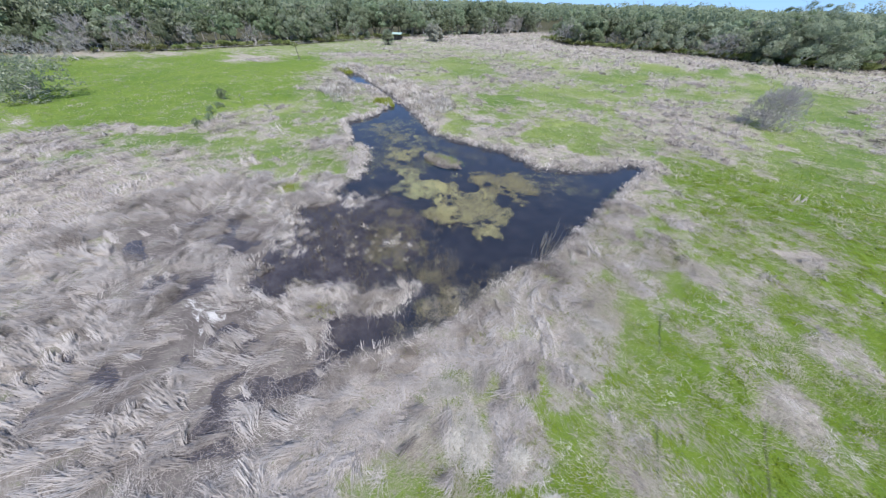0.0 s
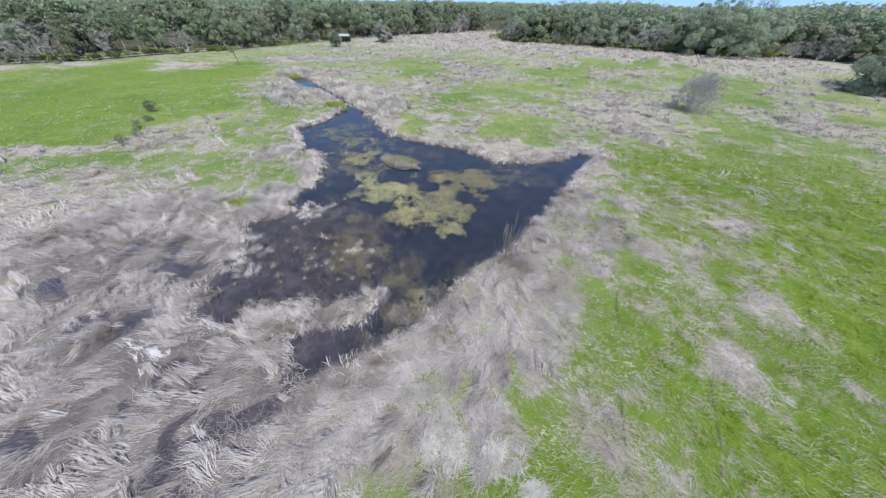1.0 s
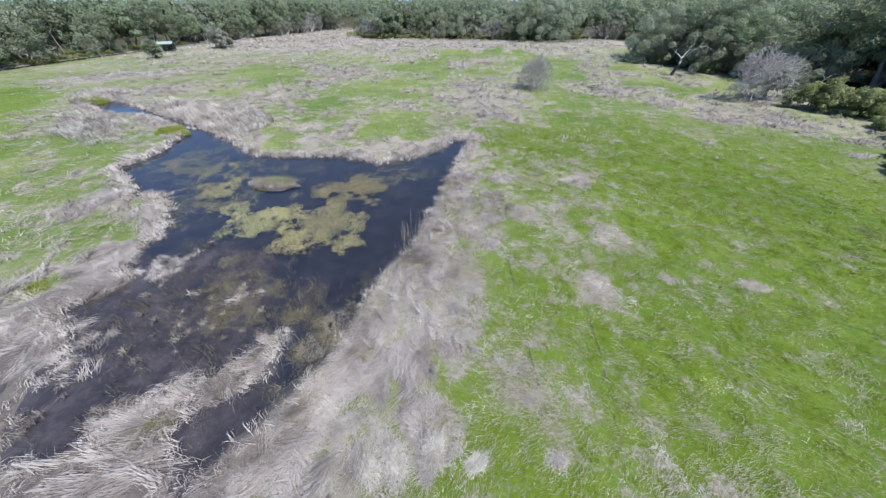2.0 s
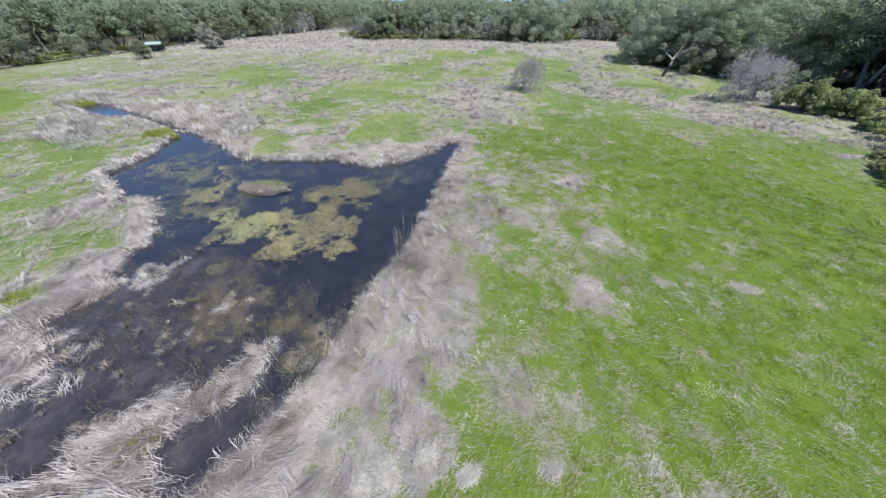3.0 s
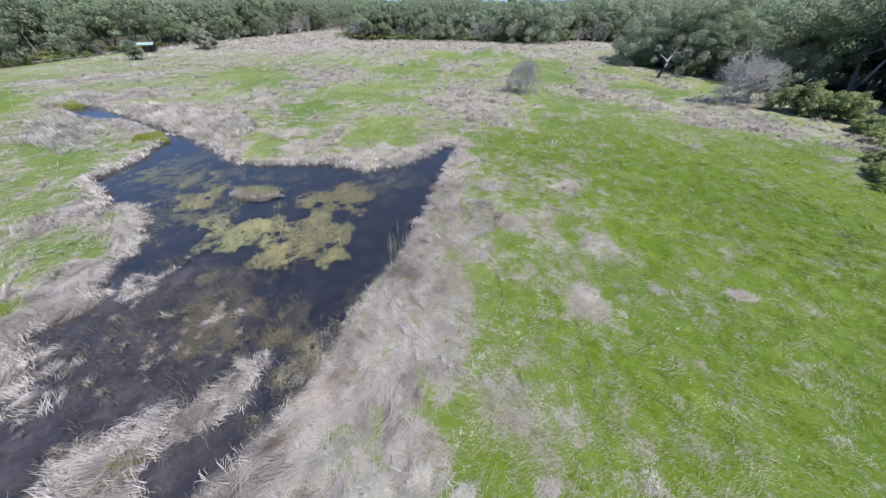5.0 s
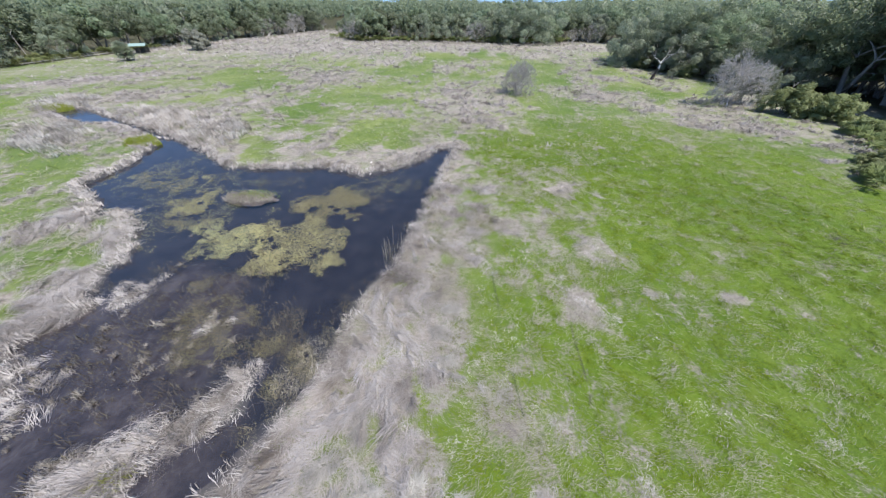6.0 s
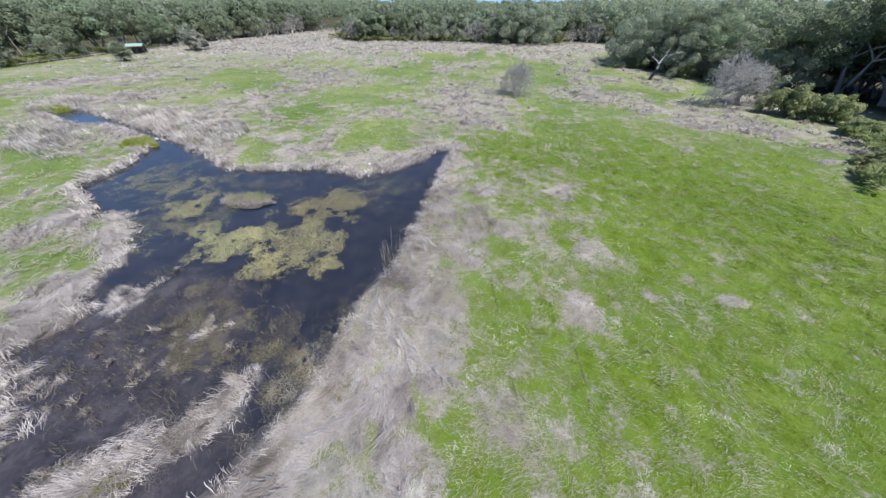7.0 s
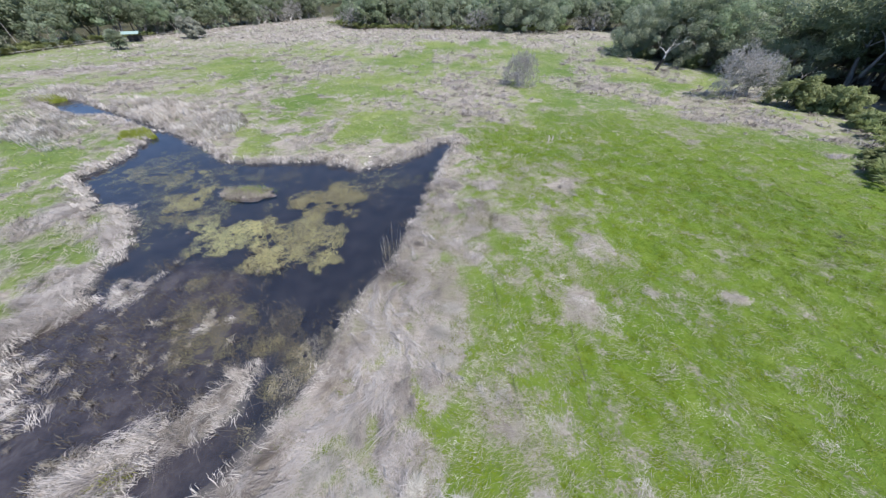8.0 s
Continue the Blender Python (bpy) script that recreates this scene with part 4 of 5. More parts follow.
# ---- in and on the water ----
def mat_of_weed(name, label, category, spots, per, size, mat, holes=0.0, high=0.05, group="", seed=1, shore=0.2):
    """A floating mat: many small overlapping leaves over a torn blob of ellipses."""
    r = np.random.default_rng(seed)
    out = []
    for cx_, cy_, rx, ry, turn in spots:
        n = int(0.85 * per * 4 * rx * ry * 1.7)
        x, y = r.uniform(cx_ - 1.3 * max(rx, ry), cx_ + 1.3 * max(rx, ry), n), r.uniform(cy_ - 1.3 * max(rx, ry), cy_ + 1.3 * max(rx, ry), n)
        inside_ = blob(x, y, cx_, cy_, rx, ry, turn) + 0.6 * smooth_noise(x, y, 1.3, 81, 4)
        gaps = smooth_noise(x, y, 0.8, 83, 2)
        ok_ = (inside_ > 0.0 + 0.6 * r.uniform(0, 1, n) ** 1.6) & (gaps > holes - 1 + 0.9 * (inside_ < 0.15)) & (pond_edge(x, y) < shore)
        x, y = x[ok_], y[ok_]
        n = len(x)
        c = np.stack([x, y, np.maximum(WATER_LEVEL, land(x, y)) + 0.012 + high * np.clip(0.4 + 0.6 * smooth_noise(x, y, 0.9, 84), 0, 1) * r.uniform(0.3, 1, n)], -1)
        a = r.uniform(0, 2 * np.pi, n)
        s_ = size * r.uniform(0.5, 1.4, n)
        u = np.stack([np.cos(a), np.sin(a), r.normal(0, 0.25, n)], -1) * s_[:, None]
        v = np.stack([-np.sin(a), np.cos(a), r.normal(0, 0.25, n)], -1) * s_[:, None] * 0.45
        out.append((np.stack([c - u, c - v, c + u, c + v], 1).reshape(-1, 3), np.arange(4 * n).reshape(n, 4)))
    return tagged(new(name, mesh_of(name, *joined(*out), mat)), label, category, group, "stuff")


FLOATS = "weed mats on the pond"
mat_of_weed("weed_mat", "large yellow-green weed mat floating on the dark pond", "pond weed", [(-11.3, 17.4, 4.0, 2.9, 0), (-8.2, 14.9, 1.35, 1.3, 0), (-12.8, 15.3, 1.9, 1.6, 20), (-14.4, 18.8, 1.9, 1.6, 0)], 900, 0.034, ALGA, 0.0, 0.03, FLOATS, 1)
mat_of_weed("weed_mat", "ragged yellow-green weed mat with gaps of open water", "pond weed", [(-17.0, 17.6, 3.1, 2.3, 0), (-19.8, 19.0, 2.1, 1.3, 0)], 860, 0.033, ALGA, 0.15, 0.03, FLOATS, 2)
mat_of_weed("weed_mat", "broad olive-yellow weed mat near the far bank", "pond weed", [(-9.9, 23.1, 3.3, 2.7, 0), (-13.2, 22.2, 1.8, 0.9, 0)], 860, 0.034, ALGA, 0.08, 0.03, FLOATS, 3)
mat_of_weed("weed_mat", "small olive weed mat beside a grassy islet", "pond weed", [(-24.0, 23.3, 2.3, 2.2, 0)], 468, 0.040, ALGA, 0.30, 0.05, FLOATS, 4)
mat_of_weed("weed_mat", "thin scattered weed mat in blue water", "pond weed", [(-29.6, 27.0, 3.6, 1.9, 0), (-24.6, 28.7, 2.9, 1.0, 0), (-22.5, 20.0, 2.4, 1.2, 0), (-33.5, 29.5, 2.2, 1.2, 20)], 290, 0.037, ALGA, 0.50, 0.03, FLOATS, 5)
mat_of_weed("weed_mat", "thin olive weed streaks behind the islet", "pond weed", [(-16.5, 27.0, 3.2, 1.2, 0)], 312, 0.037, ALGA, 0.50, 0.03, FLOATS, 7)
mat_of_weed("weed_mat", "dull olive-brown weed bed in the shallows", "pond weed", [(-13.8, 9.3, 2.6, 2.5, 20), (-16.2, 12.8, 0.9, 0.8, 0)], 800, 0.024, OLIVE, 0.55, 0.06, FLOATS, 8)
mat_of_weed("weed_mat", "dark olive weed tangle in shallow water", "pond weed", [(-8.6, 9.2, 1.9, 1.6, 0), (-7.6, 6.9, 1.3, 2.2, 25)], 760, 0.024, BROWN_WEED, 0.45, 0.14, FLOATS, 9)
mat_of_weed("weed_mat", "yellowish weed patch at the near bank", "pond weed", [(-7.5, 7.3, 0.9, 1.2, 20), (-8.5, 5.9, 0.8, 0.9, 0), (-9.4, 8.2, 0.8, 0.7, 0)], 900, 0.021, ALGA, 0.40, 0.12, FLOATS, 10)
mat_of_weed("weed_mat", "sunken brown weed spread through the shallows", "pond weed", [(-18, 11.5, 5.5, 5.0, 0), (-16, 7.0, 6.0, 2.6, 10)], 90, 0.036, BROWN_WEED, 0.75, 0.02, FLOATS, 11)
mat_of_weed("weed_mat", "dark weed fringe off the far bank", "pond weed", [(-6.4, 24.5, 2.2, 3.2, 0), (-23, 20.5, 2.5, 2.0, 0), (-15.0, 28.8, 6.0, 1.0, 0)], 90, 0.044, BROWN_WEED, 0.75, 0.02, FLOATS, 12)
mat_of_weed("weed_mat", "dark weed choking the small upper pool", "pond weed", [(-64.5, 53.0, 4.0, 2.0, 140)], 60, 0.120, BROWN_WEED, 0.20, 0.25, FLOATS, 13)
mat_of_weed("weed_mat", "thin film of weed scattered over open water", "pond weed", [(-24, 22, 8.0, 6.5, 0), (-31, 29.0, 6.0, 5.0, 40), (-6, 26.5, 4.5, 3.0, 20)], 120, 0.036, ALGA, 0.62, 0.01, FLOATS, 14)
mat_of_weed("weed_mat", "ragged dark weed margin along the near bank", "pond weed", [(-5.7, 10.6, 0.9, 1.3, 10), (-6.2, 8.9, 1.0, 1.2, 15), (-6.9, 7.2, 0.9, 1.2, 30), (-7.8, 5.4, 0.8, 1.2, 35), (-8.7, 3.8, 0.6, 0.9, 25), (-3.6, 15.4, 0.6, 1.4, 10)], 760, 0.022, BROWN_WEED, 0.30, 0.14, FLOATS, 15)
mat_of_weed("weed_mat", "olive weed streaks drawn along the near bank", "pond weed", [(-6.0, 9.7, 0.6, 1.2, 10), (-6.9, 8.0, 0.9, 1.2, 20), (-7.9, 6.3, 0.9, 1.0, 30)], 760, 0.020, DULL, 0.35, 0.14, FLOATS, 16)
for words, x, y, rx, ry, turn, tall, count_ in (("bright yellow-green sedge patch beside the inlet", -40.8, 38.7, 2.7, 1.6, -8, 0.75, 5200), ("yellow-green sedge at the head of the upper pool", -69.5, 54.6, 3.4, 1.6, 0, 0.85, 4200),
                                               ("yellowish sedge growing on the pale grass spit", -13.5, 2.3, 1.3, 0.6, 35, 0.35, 1500), ("fresh green sedge below the west bank", -27.6, 9.7, 1.0, 0.8, 0, 0.4, 1600)):
    ex, ey = scatter(count_, x - rx, x + rx, y - rx, y + rx)
    ex, ey = kept(ex, ey, step(blob(ex, ey, x, y, rx, ry, turn) + 0.35 * smooth_noise(ex, ey, 1.0, 96, 2), 0.0, 0.25))
    m = len(ex)
    stuff("sedge_patch", words, "sedge", spikes(np.stack([ex, ey, footing(ex, ey)], -1), headings(rng.uniform(0, 6.3, m)), rng.uniform(0.1, 0.4, m) * tall, rng.uniform(0.4, 1.1, m) * tall, rng.uniform(0.05, 0.11, m) * tall), SEDGE)
# the grassy islet
ix, iy = np.clip(rng.normal(-18.7, 1.2, 260), -20.9, -16.5), rng.normal(24.0, 0.42, 260)
islet = thing("grass_islet", "small islet of straw-coloured grass in the pond", "islet", pose(0, 0, 0))
a = np.linspace(0, 2 * np.pi, 24, endpoint=False)
wob = 1 + 0.15 * np.sin(3 * a) + 0.1 * np.sin(5 * a + 1)
rim = np.stack([-18.7 + 2.4 * wob * np.cos(a), 24.0 + 0.8 * wob * np.sin(a), np.full(24, WATER_LEVEL - 0.3)], -1)
top = np.stack([-18.7 + 1.9 * wob * np.cos(a), 24.0 + 0.55 * wob * np.sin(a), np.full(24, WATER_LEVEL + 0.12)], -1)
k = np.arange(24)
part("mound", mesh_of("mound", np.concatenate([rim, top, [[-18.7, 24.0, WATER_LEVEL + 0.22]]]),
                      [np.stack([k, (k + 1) % 24, 24 + (k + 1) % 24, 24 + k], -1), np.stack([24 + k, 24 + (k + 1) % 24, np.full(24, 48)], -1)], SOIL, True), islet)
fx_, fy_ = np.repeat(ix, 9) + rng.normal(0, 0.1, 2340), np.repeat(iy, 9) + rng.normal(0, 0.1, 2340)
part("grass", mesh_of("islet_grass", *ribbons(np.stack([fx_, fy_, np.full(2340, WATER_LEVEL + 0.05)], -1), headings(rng.uniform(0, 6.3, 2340)), rng.uniform(0.15, 0.5, 2340), rng.uniform(0.12, 0.42, 2340), np.full(2340, 0.028), 0.6), DULL), islet, "straw-coloured grass tufts")
n = 900
part("green_tuft", mesh_of("islet_green", *spikes(np.stack([rng.normal(-18.4, 0.9, n), rng.normal(24.3, 0.35, n), np.full(n, WATER_LEVEL + 0.15)], -1), headings(rng.uniform(0, 6.3, n)), rng.uniform(0.1, 0.3, n), rng.uniform(0.2, 0.45, n), np.full(n, 0.03)), BLADE), islet, "fresh green grass on top")
# reeds and stubble standing in the shallows
qx, qy = scatter(9000, -26, 0, 1, 20)
shallow = step(-pond_edge(qx, qy), 0.0, 0.4) * step(blob(qx, qy, -16.5, 8.5, 8.5, 6.5, 25) + 0.5 * smooth_noise(qx, qy, 1.6, 91), 0.0, 0.35)
qx, qy = kept(qx, qy, shallow * 0.24 + 0.10 * step(-pond_edge(qx, qy), 0, 0.3) * step(pond_edge(qx, qy), -1.5, -0.6))
n = len(qx)
stuff("reed_stubble", "thin dead reed stalks standing in shallow water", "reeds",
      joined(ribbons(np.stack([np.repeat(qx, 4) + rng.normal(0, 0.12, 4 * n), np.repeat(qy, 4) + rng.normal(0, 0.12, 4 * n), np.full(4 * n, WATER_LEVEL - 0.02)], -1), headings(rng.uniform(0, 6.3, 4 * n)),
                     rng.uniform(0.1, 0.45, 4 * n), rng.uniform(0.08, 0.38, 4 * n), rng.uniform(0.015, 0.03, 4 * n), 0.1)), BROWN_WEED)
ux_, uy_ = scatter(420, -27, -6, -1, 20)
ux_, uy_ = kept(ux_, uy_, step(-pond_edge(ux_, uy_), 0.0, 0.3) * (0.03 + 0.66 * step(blob(ux_, uy_, -18, 6, 8.5, 6.5, 25), 0.0, 0.5)))
star_meshes = []
for _ in range(5):
    n = 30
    star_meshes.append(mesh_of("water_tussock", *ribbons(np.stack([rng.normal(0, 0.07, n), rng.normal(0, 0.07, n), np.full(n, -0.04)], -1), headings(rng.uniform(0, 6.3, n)), rng.uniform(0.2, 0.6, n), rng.uniform(0.12, 0.42, n), rng.uniform(0.016, 0.028, n), 0.5), DULL))
for k, (x, y) in enumerate(zip(ux_, uy_)):
    ob = tagged(new("water_tussock", star_meshes[k % 5]), "small star-shaped dead grass tussock standing in shallow water", "tussock", "tussocks in the shallows")
    ob.matrix_world = pose(x, y, WATER_LEVEL, 0, 0, rng.uniform(0, 360))
    ob.scale = (1, 1, 1)
    ob.scale *= rng.uniform(0.4, 1.05)
# pale rounded mounds of old grass on the bank
mound_meshes = []
for _ in range(4):
    n = 620
    a_ = rng.uniform(0, 6.3, n)
    o_ = (0.5 + 0.12 * np.sin(2 * a_ + rng.uniform(0, 6)) + 0.08 * np.sin(5 * a_ + rng.uniform(0, 6))) * np.sqrt(rng.uniform(0, 1, n))
    dome = 0.30 * (1 - (o_ / 0.62) ** 2)
    mound_meshes.append(mesh_of("grass_mound", *ribbons(np.stack([o_ * np.cos(a_), 0.8 * o_ * np.sin(a_), dome - 0.08], -1), headings(np.where(rng.uniform(0, 1, n) < 0.35, a_, 0.8) + rng.normal(0, 0.75, n)), rng.uniform(0.2, 0.6, n), rng.uniform(0.02, 0.16, n),
                                                        rng.uniform(0.010, 0.018, n), rng.uniform(1.2, 2.6, n), rng.normal(0, 0.35, n)), MOUND_GRASS))
MOUNDS = [(-4.6, 2.6, 1.0), (-3.4, 1.2, 0.9), (-2.3, 1.2, 1.0), (-1.1, 1.2, 0.8), (-5.0, 0.5, 0.9), (-2.7, 1.6, 1.1), (-0.8, 1.9, 0.8), (-3.4, 4.0, 1.0), (0.9, 1.4, 0.7), (0.2, 8.8, 1.0), (1.0, 10.4, 0.9), (0.7, 7.0, 0.8)]
for k, (x, y, big_) in enumerate(MOUNDS):
    ob = tagged(new("grass_mound", mound_meshes[k % 4]), "pale rounded mound of bleached dead grass on the bank", "tussock", "grass mounds on the bank")
    ob.matrix_world = pose(x, y, float(land(np.array([x]), np.array([y]))[0]), 0, 0, rng.uniform(0, 360))
    ob.scale = (big_ * 1.25, big_ * 0.95, big_ * 0.8)
# long dead stems standing round the dark pool
zx, zy = np.concatenate([rng.normal(-12.2, 0.8, 110), rng.normal(-10.2, 0.9, 70)]), np.concatenate([rng.normal(3.6, 0.7, 110), rng.normal(4.6, 0.6, 70)])
n = len(zx)
stuff("dead_stems", "long thin dead stems leaning over a dark pool", "reeds",
      ribbons(np.stack([zx, zy, footing(zx, zy) - 0.03], -1), headings(rng.uniform(0, 6.3, n)), rng.uniform(0.3, 1.0, n), rng.uniform(0.4, 1.1, n), rng.uniform(0.009, 0.018, n), -0.3), DULL)
# drowned locks of pale grass in the shallows and along the spit
spots = np.array([(-21.3, 11.2), (-20.9, 11.9), (-20.5, 12.6), (-20.1, 13.3), (-16.0, 2.6), (-15.2, 2.9), (-14.4, 3.2), (-13.6, 3.6), (-12.8, 4.0), (-12.0, 4.3), (-11.2, 4.7), (-10.7, 5.4), (-10.3, 6.0), (-9.8, 6.8),
                  (-21.2, 5.5), (-20.3, 6.4), (-22.6, 7.1), (-19.6, 4.9), (-27.6, 20.6), (-28.6, 21.2), (-29.2, 21.8), (-13.6, 9.8)])
ex, ey = np.repeat(spots[:, 0], 6) + rng.normal(0, 0.55, 6 * len(spots)), np.repeat(spots[:, 1], 6) + rng.normal(0, 0.36, 6 * len(spots))
stuff("drowned_grass", "pale dead grass locks lying on the shallow water", "dry grass", locks((ex, ey), 40, 0.85, 0.20, 0.016, 47, 0.24, 0.4, -0.15, 0.8, 0.5), THATCH)


# pale straw lying flat in worn patches of the meadow and on the bank
spots = np.array([(8.8, 12.4), (9.4, 11.4), (9.9, 10.6), (10.4, 9.8), (9.2, 10.4), (12.5, 16.5), (13.3, 17.3), (11.8, 15.6), (14.5, 11.4), (19.2, 11.0), (19.8, 10.9), (12.2, 24.5), (13.8, 25.6), (10.6, 28.0), (16.4, 23.4),
                  (3.4, 16.1), (3.7, 16.5), (1.8, 24.7), (0.9, 12.6), (1.4, 11.4), (0.9, 9.6), (1.4, 8.2), (1.8, 7.4), (8.8, 1.8), (18.1, 3.2), (4.3, 1.6), (2.3, 4.4)])
ex, ey = np.repeat(spots[:, 0], 7) + rng.normal(0, 0.34, 7 * len(spots)), np.repeat(spots[:, 1], 7) + rng.normal(0, 0.34, 7 * len(spots))
stuff("flattened_straw", "pale straw lying flat in worn patches of meadow", "dry grass", locks((ex, ey), 44, 0.6, 0.09, 0.010, 53, 0.35, 0.5, -0.02, 0.8, 0.5), THATCH)
for x, y, long_ in ((-7.9, 31.7, 0.24), (-11.2, 4.9, 0.45)):
    stuff("bleached_tuft", "small tuft of white bleached grass by the water", "tussock", locks((np.array([x, x + 0.1]), np.array([y, y + 0.1])), 24, long_, 0.3, 0.03, 41, 0.3, 0.5), BLEACHED)
qx, qy = rng.normal(-3.4, 0.5, 46), rng.normal(15.4, 1.0, 46)
stuff("bank_reeds", "a few thin upright reeds off the bank", "reeds",
      ribbons(np.stack([qx, qy, footing(qx, qy) - 0.05], -1), headings(rng.uniform(0, 6.3, 46)), rng.uniform(0.05, 0.25, 46), rng.uniform(0.5, 1.1, 46), np.full(46, 0.022), -0.6), DULL)


# ---- single trees and shrubs ----
def solo(name, label, category, x, y, wood, crown, turn=0.0, parts_=("trunk", "crown")):
    ob = thing(name, label, category, pose(x, y, float(land(np.array([x]), np.array([y]))[0]) - 0.03, 0, 0, turn))
    part(parts_[0], wood, ob)
    if crown is not None:
        part(parts_[1], crown, ob)
    return ob


def shrub(seed, height, spread, wood_mat, leaf_mat, per, size, levels=3, stems=5, clump=0.5, fan=3, thin=1, wide=0.8):
    r_ = np.random.default_rng(seed)
    wood, ends = branching(r_, 4, 0.09, levels, fan, 0.2, wide, 0.3, stems=stems, bend=0.3)
    crown = twigs(r_, ends, per, clump, size) if leaf_mat in (MOSS_TWIG, BUSH_TWIG) else leaves(r_, ends[::thin], clump, per, size)
    wood, crown = fitted(height, wood, crown)
    for g_ in (wood[0], crown[0]):
        g_[:, :2] *= spread / np.percentile(np.hypot(g_[:, 0], g_[:, 1]), 97)
    return mesh_of("shrub_wood", *wood, wood_mat, True), mesh_of("shrub_crown", *crown, leaf_mat)


solo("grey_bush", "tall leafless grey bush standing alone in dry grass", "bush", 17.4, 64.5, *shrub(104, 6.8, 3.5, GREY_BARK, BUSH_TWIG, 11, 0.032, 4, 7, 0.45, wide=0.9), 200, ("stem_cluster", "crown"))
solo("grey_tree", "rounded leafless grey tree with fine pale twigs", "tree", 53.5, 53.5, *shrub(102, 9.2, 4.8, PALE_BARK, MOSS_TWIG, 13, 0.04, 5, 1, 0.45, wide=1.1), 10)
solo("green_bush", "pale green leafy bush behind a bare grey tree", "bush", 58.5, 56.5, *shrub(103, 6.6, 3.6, PALE_BARK, PALE_LEAF, 50, 0.10, 3, 3, 0.5, wide=1.0), 60, ("stem_cluster", "foliage"))
r9 = np.random.default_rng(9)
snag, _ = branching(r9, 7.0, 0.30, 4, 3, 0.30, 0.7, 0.12, bend=0.22)
snag = (snag[0] * 11.5 / snag[0][:, 2].max(), snag[1])
upper = snag[0][snag[1]].mean(1)[:, 2] > 2.6
snag_ob = thing("dead_snag", "dead tree with a charred trunk and bleached bare limbs", "dead tree", pose(54.9, 79.4, 0, 0, 3, 0))
part("trunk", mesh_of("snag_trunk", snag[0], snag[1][~upper], CHAR_BARK, True), snag_ob, "charred black trunk")
left_over = snag[1][upper]
while len(left_over):
    held = np.isin(np.arange(len(snag[0])), left_over[0])
    while True:
        touching = held[left_over].any(1)
        grown_ = held.copy()
        grown_[left_over[touching]] = True
        if (grown_ == held).all():
            break
        held = grown_
    part("limb", mesh_of("snag_limb", snag[0], left_over[touching], PALE_BARK, True), snag_ob, "bleached bare limb")
    left_over = left_over[~touching]
lean_wood, _ = branching(np.random.default_rng(15), 8.0, 0.16, 2, 2, 0.6, 0.8, 0.35, bend=0.3)
solo("leaning_tree", "thin leaning grey dead tree above palmettos", "dead tree", 62.0, 51.5, mesh_of("lean_wood", lean_wood[0] * 0.8, lean_wood[1], PALE_BARK, True), None, 200)


def fan_frond(r_, base, way_, length, wide):
    """A palm frond: stalk and a fan of narrow leaflets."""
    way_ = way_ / np.linalg.norm(way_)
    hub = base + way_ * length * 0.55
    side = np.cross(way_, [0, 0, 1.0])
    side /= np.linalg.norm(side) + 1e-9
    up_ = np.cross(side, way_)
    out, faces = [], []
    for a_ in np.linspace(-1.25, 1.25, 7):
        d_ = way_ * math.cos(a_) + side * math.sin(a_) - up_ * 0.25 * abs(a_)
        tip_ = hub + d_ * wide * r_.uniform(0.85, 1.1) - [0, 0, 0.12 * wide]
        w_ = np.cross(d_, up_) * wide * 0.09
        m_ = (hub + tip_) / 2 + up_ * 0.03
        out += [hub, m_ - w_, tip_, m_ + w_]
    out += [base - side * 0.02, base + side * 0.02, hub + side * 0.02, hub - side * 0.02]
    return np.array(out), np.arange(len(out)).reshape(-1, 4)


def fronds(seed, count, centre, length, wide, low=-0.1, high=1.2):
    r_ = np.random.default_rng(seed)
    made = []
    for _ in range(count):
        a_, e_ = r_.uniform(0, 2 * np.pi), r_.uniform(low, high)
        made.append(fan_frond(r_, np.array(centre) + r_.normal(0, 0.06, 3), np.array([math.cos(a_) * math.cos(e_), math.sin(a_) * math.cos(e_), math.sin(e_)]), length * r_.uniform(0.7, 1.2), wide * r_.uniform(0.8, 1.15)))
    return joined(*made)


def palmetto_mesh(seed, heads, spread):
    r_ = np.random.default_rng(seed)
    return mesh_of("palmetto_leaves", *joined(*[fronds(seed * 31 + i, 11, (r_.normal(0, spread), r_.normal(0, spread), r_.uniform(0.2, 0.7)), 0.9, 0.75, 0.1, 1.3) for i in range(heads)]), PALM_LEAF)


def low_stems(seed, spread):
    r_ = np.random.default_rng(seed)
    return [mesh_of("palmetto_stem", *tube(*limb(r_, (r_.normal(0, spread * 0.6), r_.normal(0, spread * 0.6), -0.1), (r_.normal(0, 0.4), r_.normal(0, 0.4), 1.0), 0.8, 0.09, steps=4), 5), BARK, True) for _ in range(4)]


PALMETTOS = [(low_stems(s_, 1.2), palmetto_mesh(s_, 9, 1.1)) for s_ in (1, 2, 3)]
first_palmetto = []
for which in range(3):
    ob = thing("palmetto", "yellow-green saw palmetto clump at the wood's edge", "palmetto", pose(0, 0, 0), "palmettos of the wood edge")
    for stem_mesh in PALMETTOS[which][0]:
        part("stem", stem_mesh, ob)
    part("foliage", PALMETTOS[which][1], ob)
    first_palmetto.append(ob)
count = 0


def palmetto(x, y, k, label=""):
    global count
    m_ = pose(x, y, float(land(np.array([x]), np.array([y]))[0]), 0, 0, rng.uniform(0, 360))
    src = first_palmetto[count % 3]
    if count < 3:
        ob_ = src
        ob_.matrix_world = m_
    else:
        ob_ = copy_thing(src, m_)
    ob_.scale = (k, k, k)
    if label:
        ob_["label"] = label
    count += 1


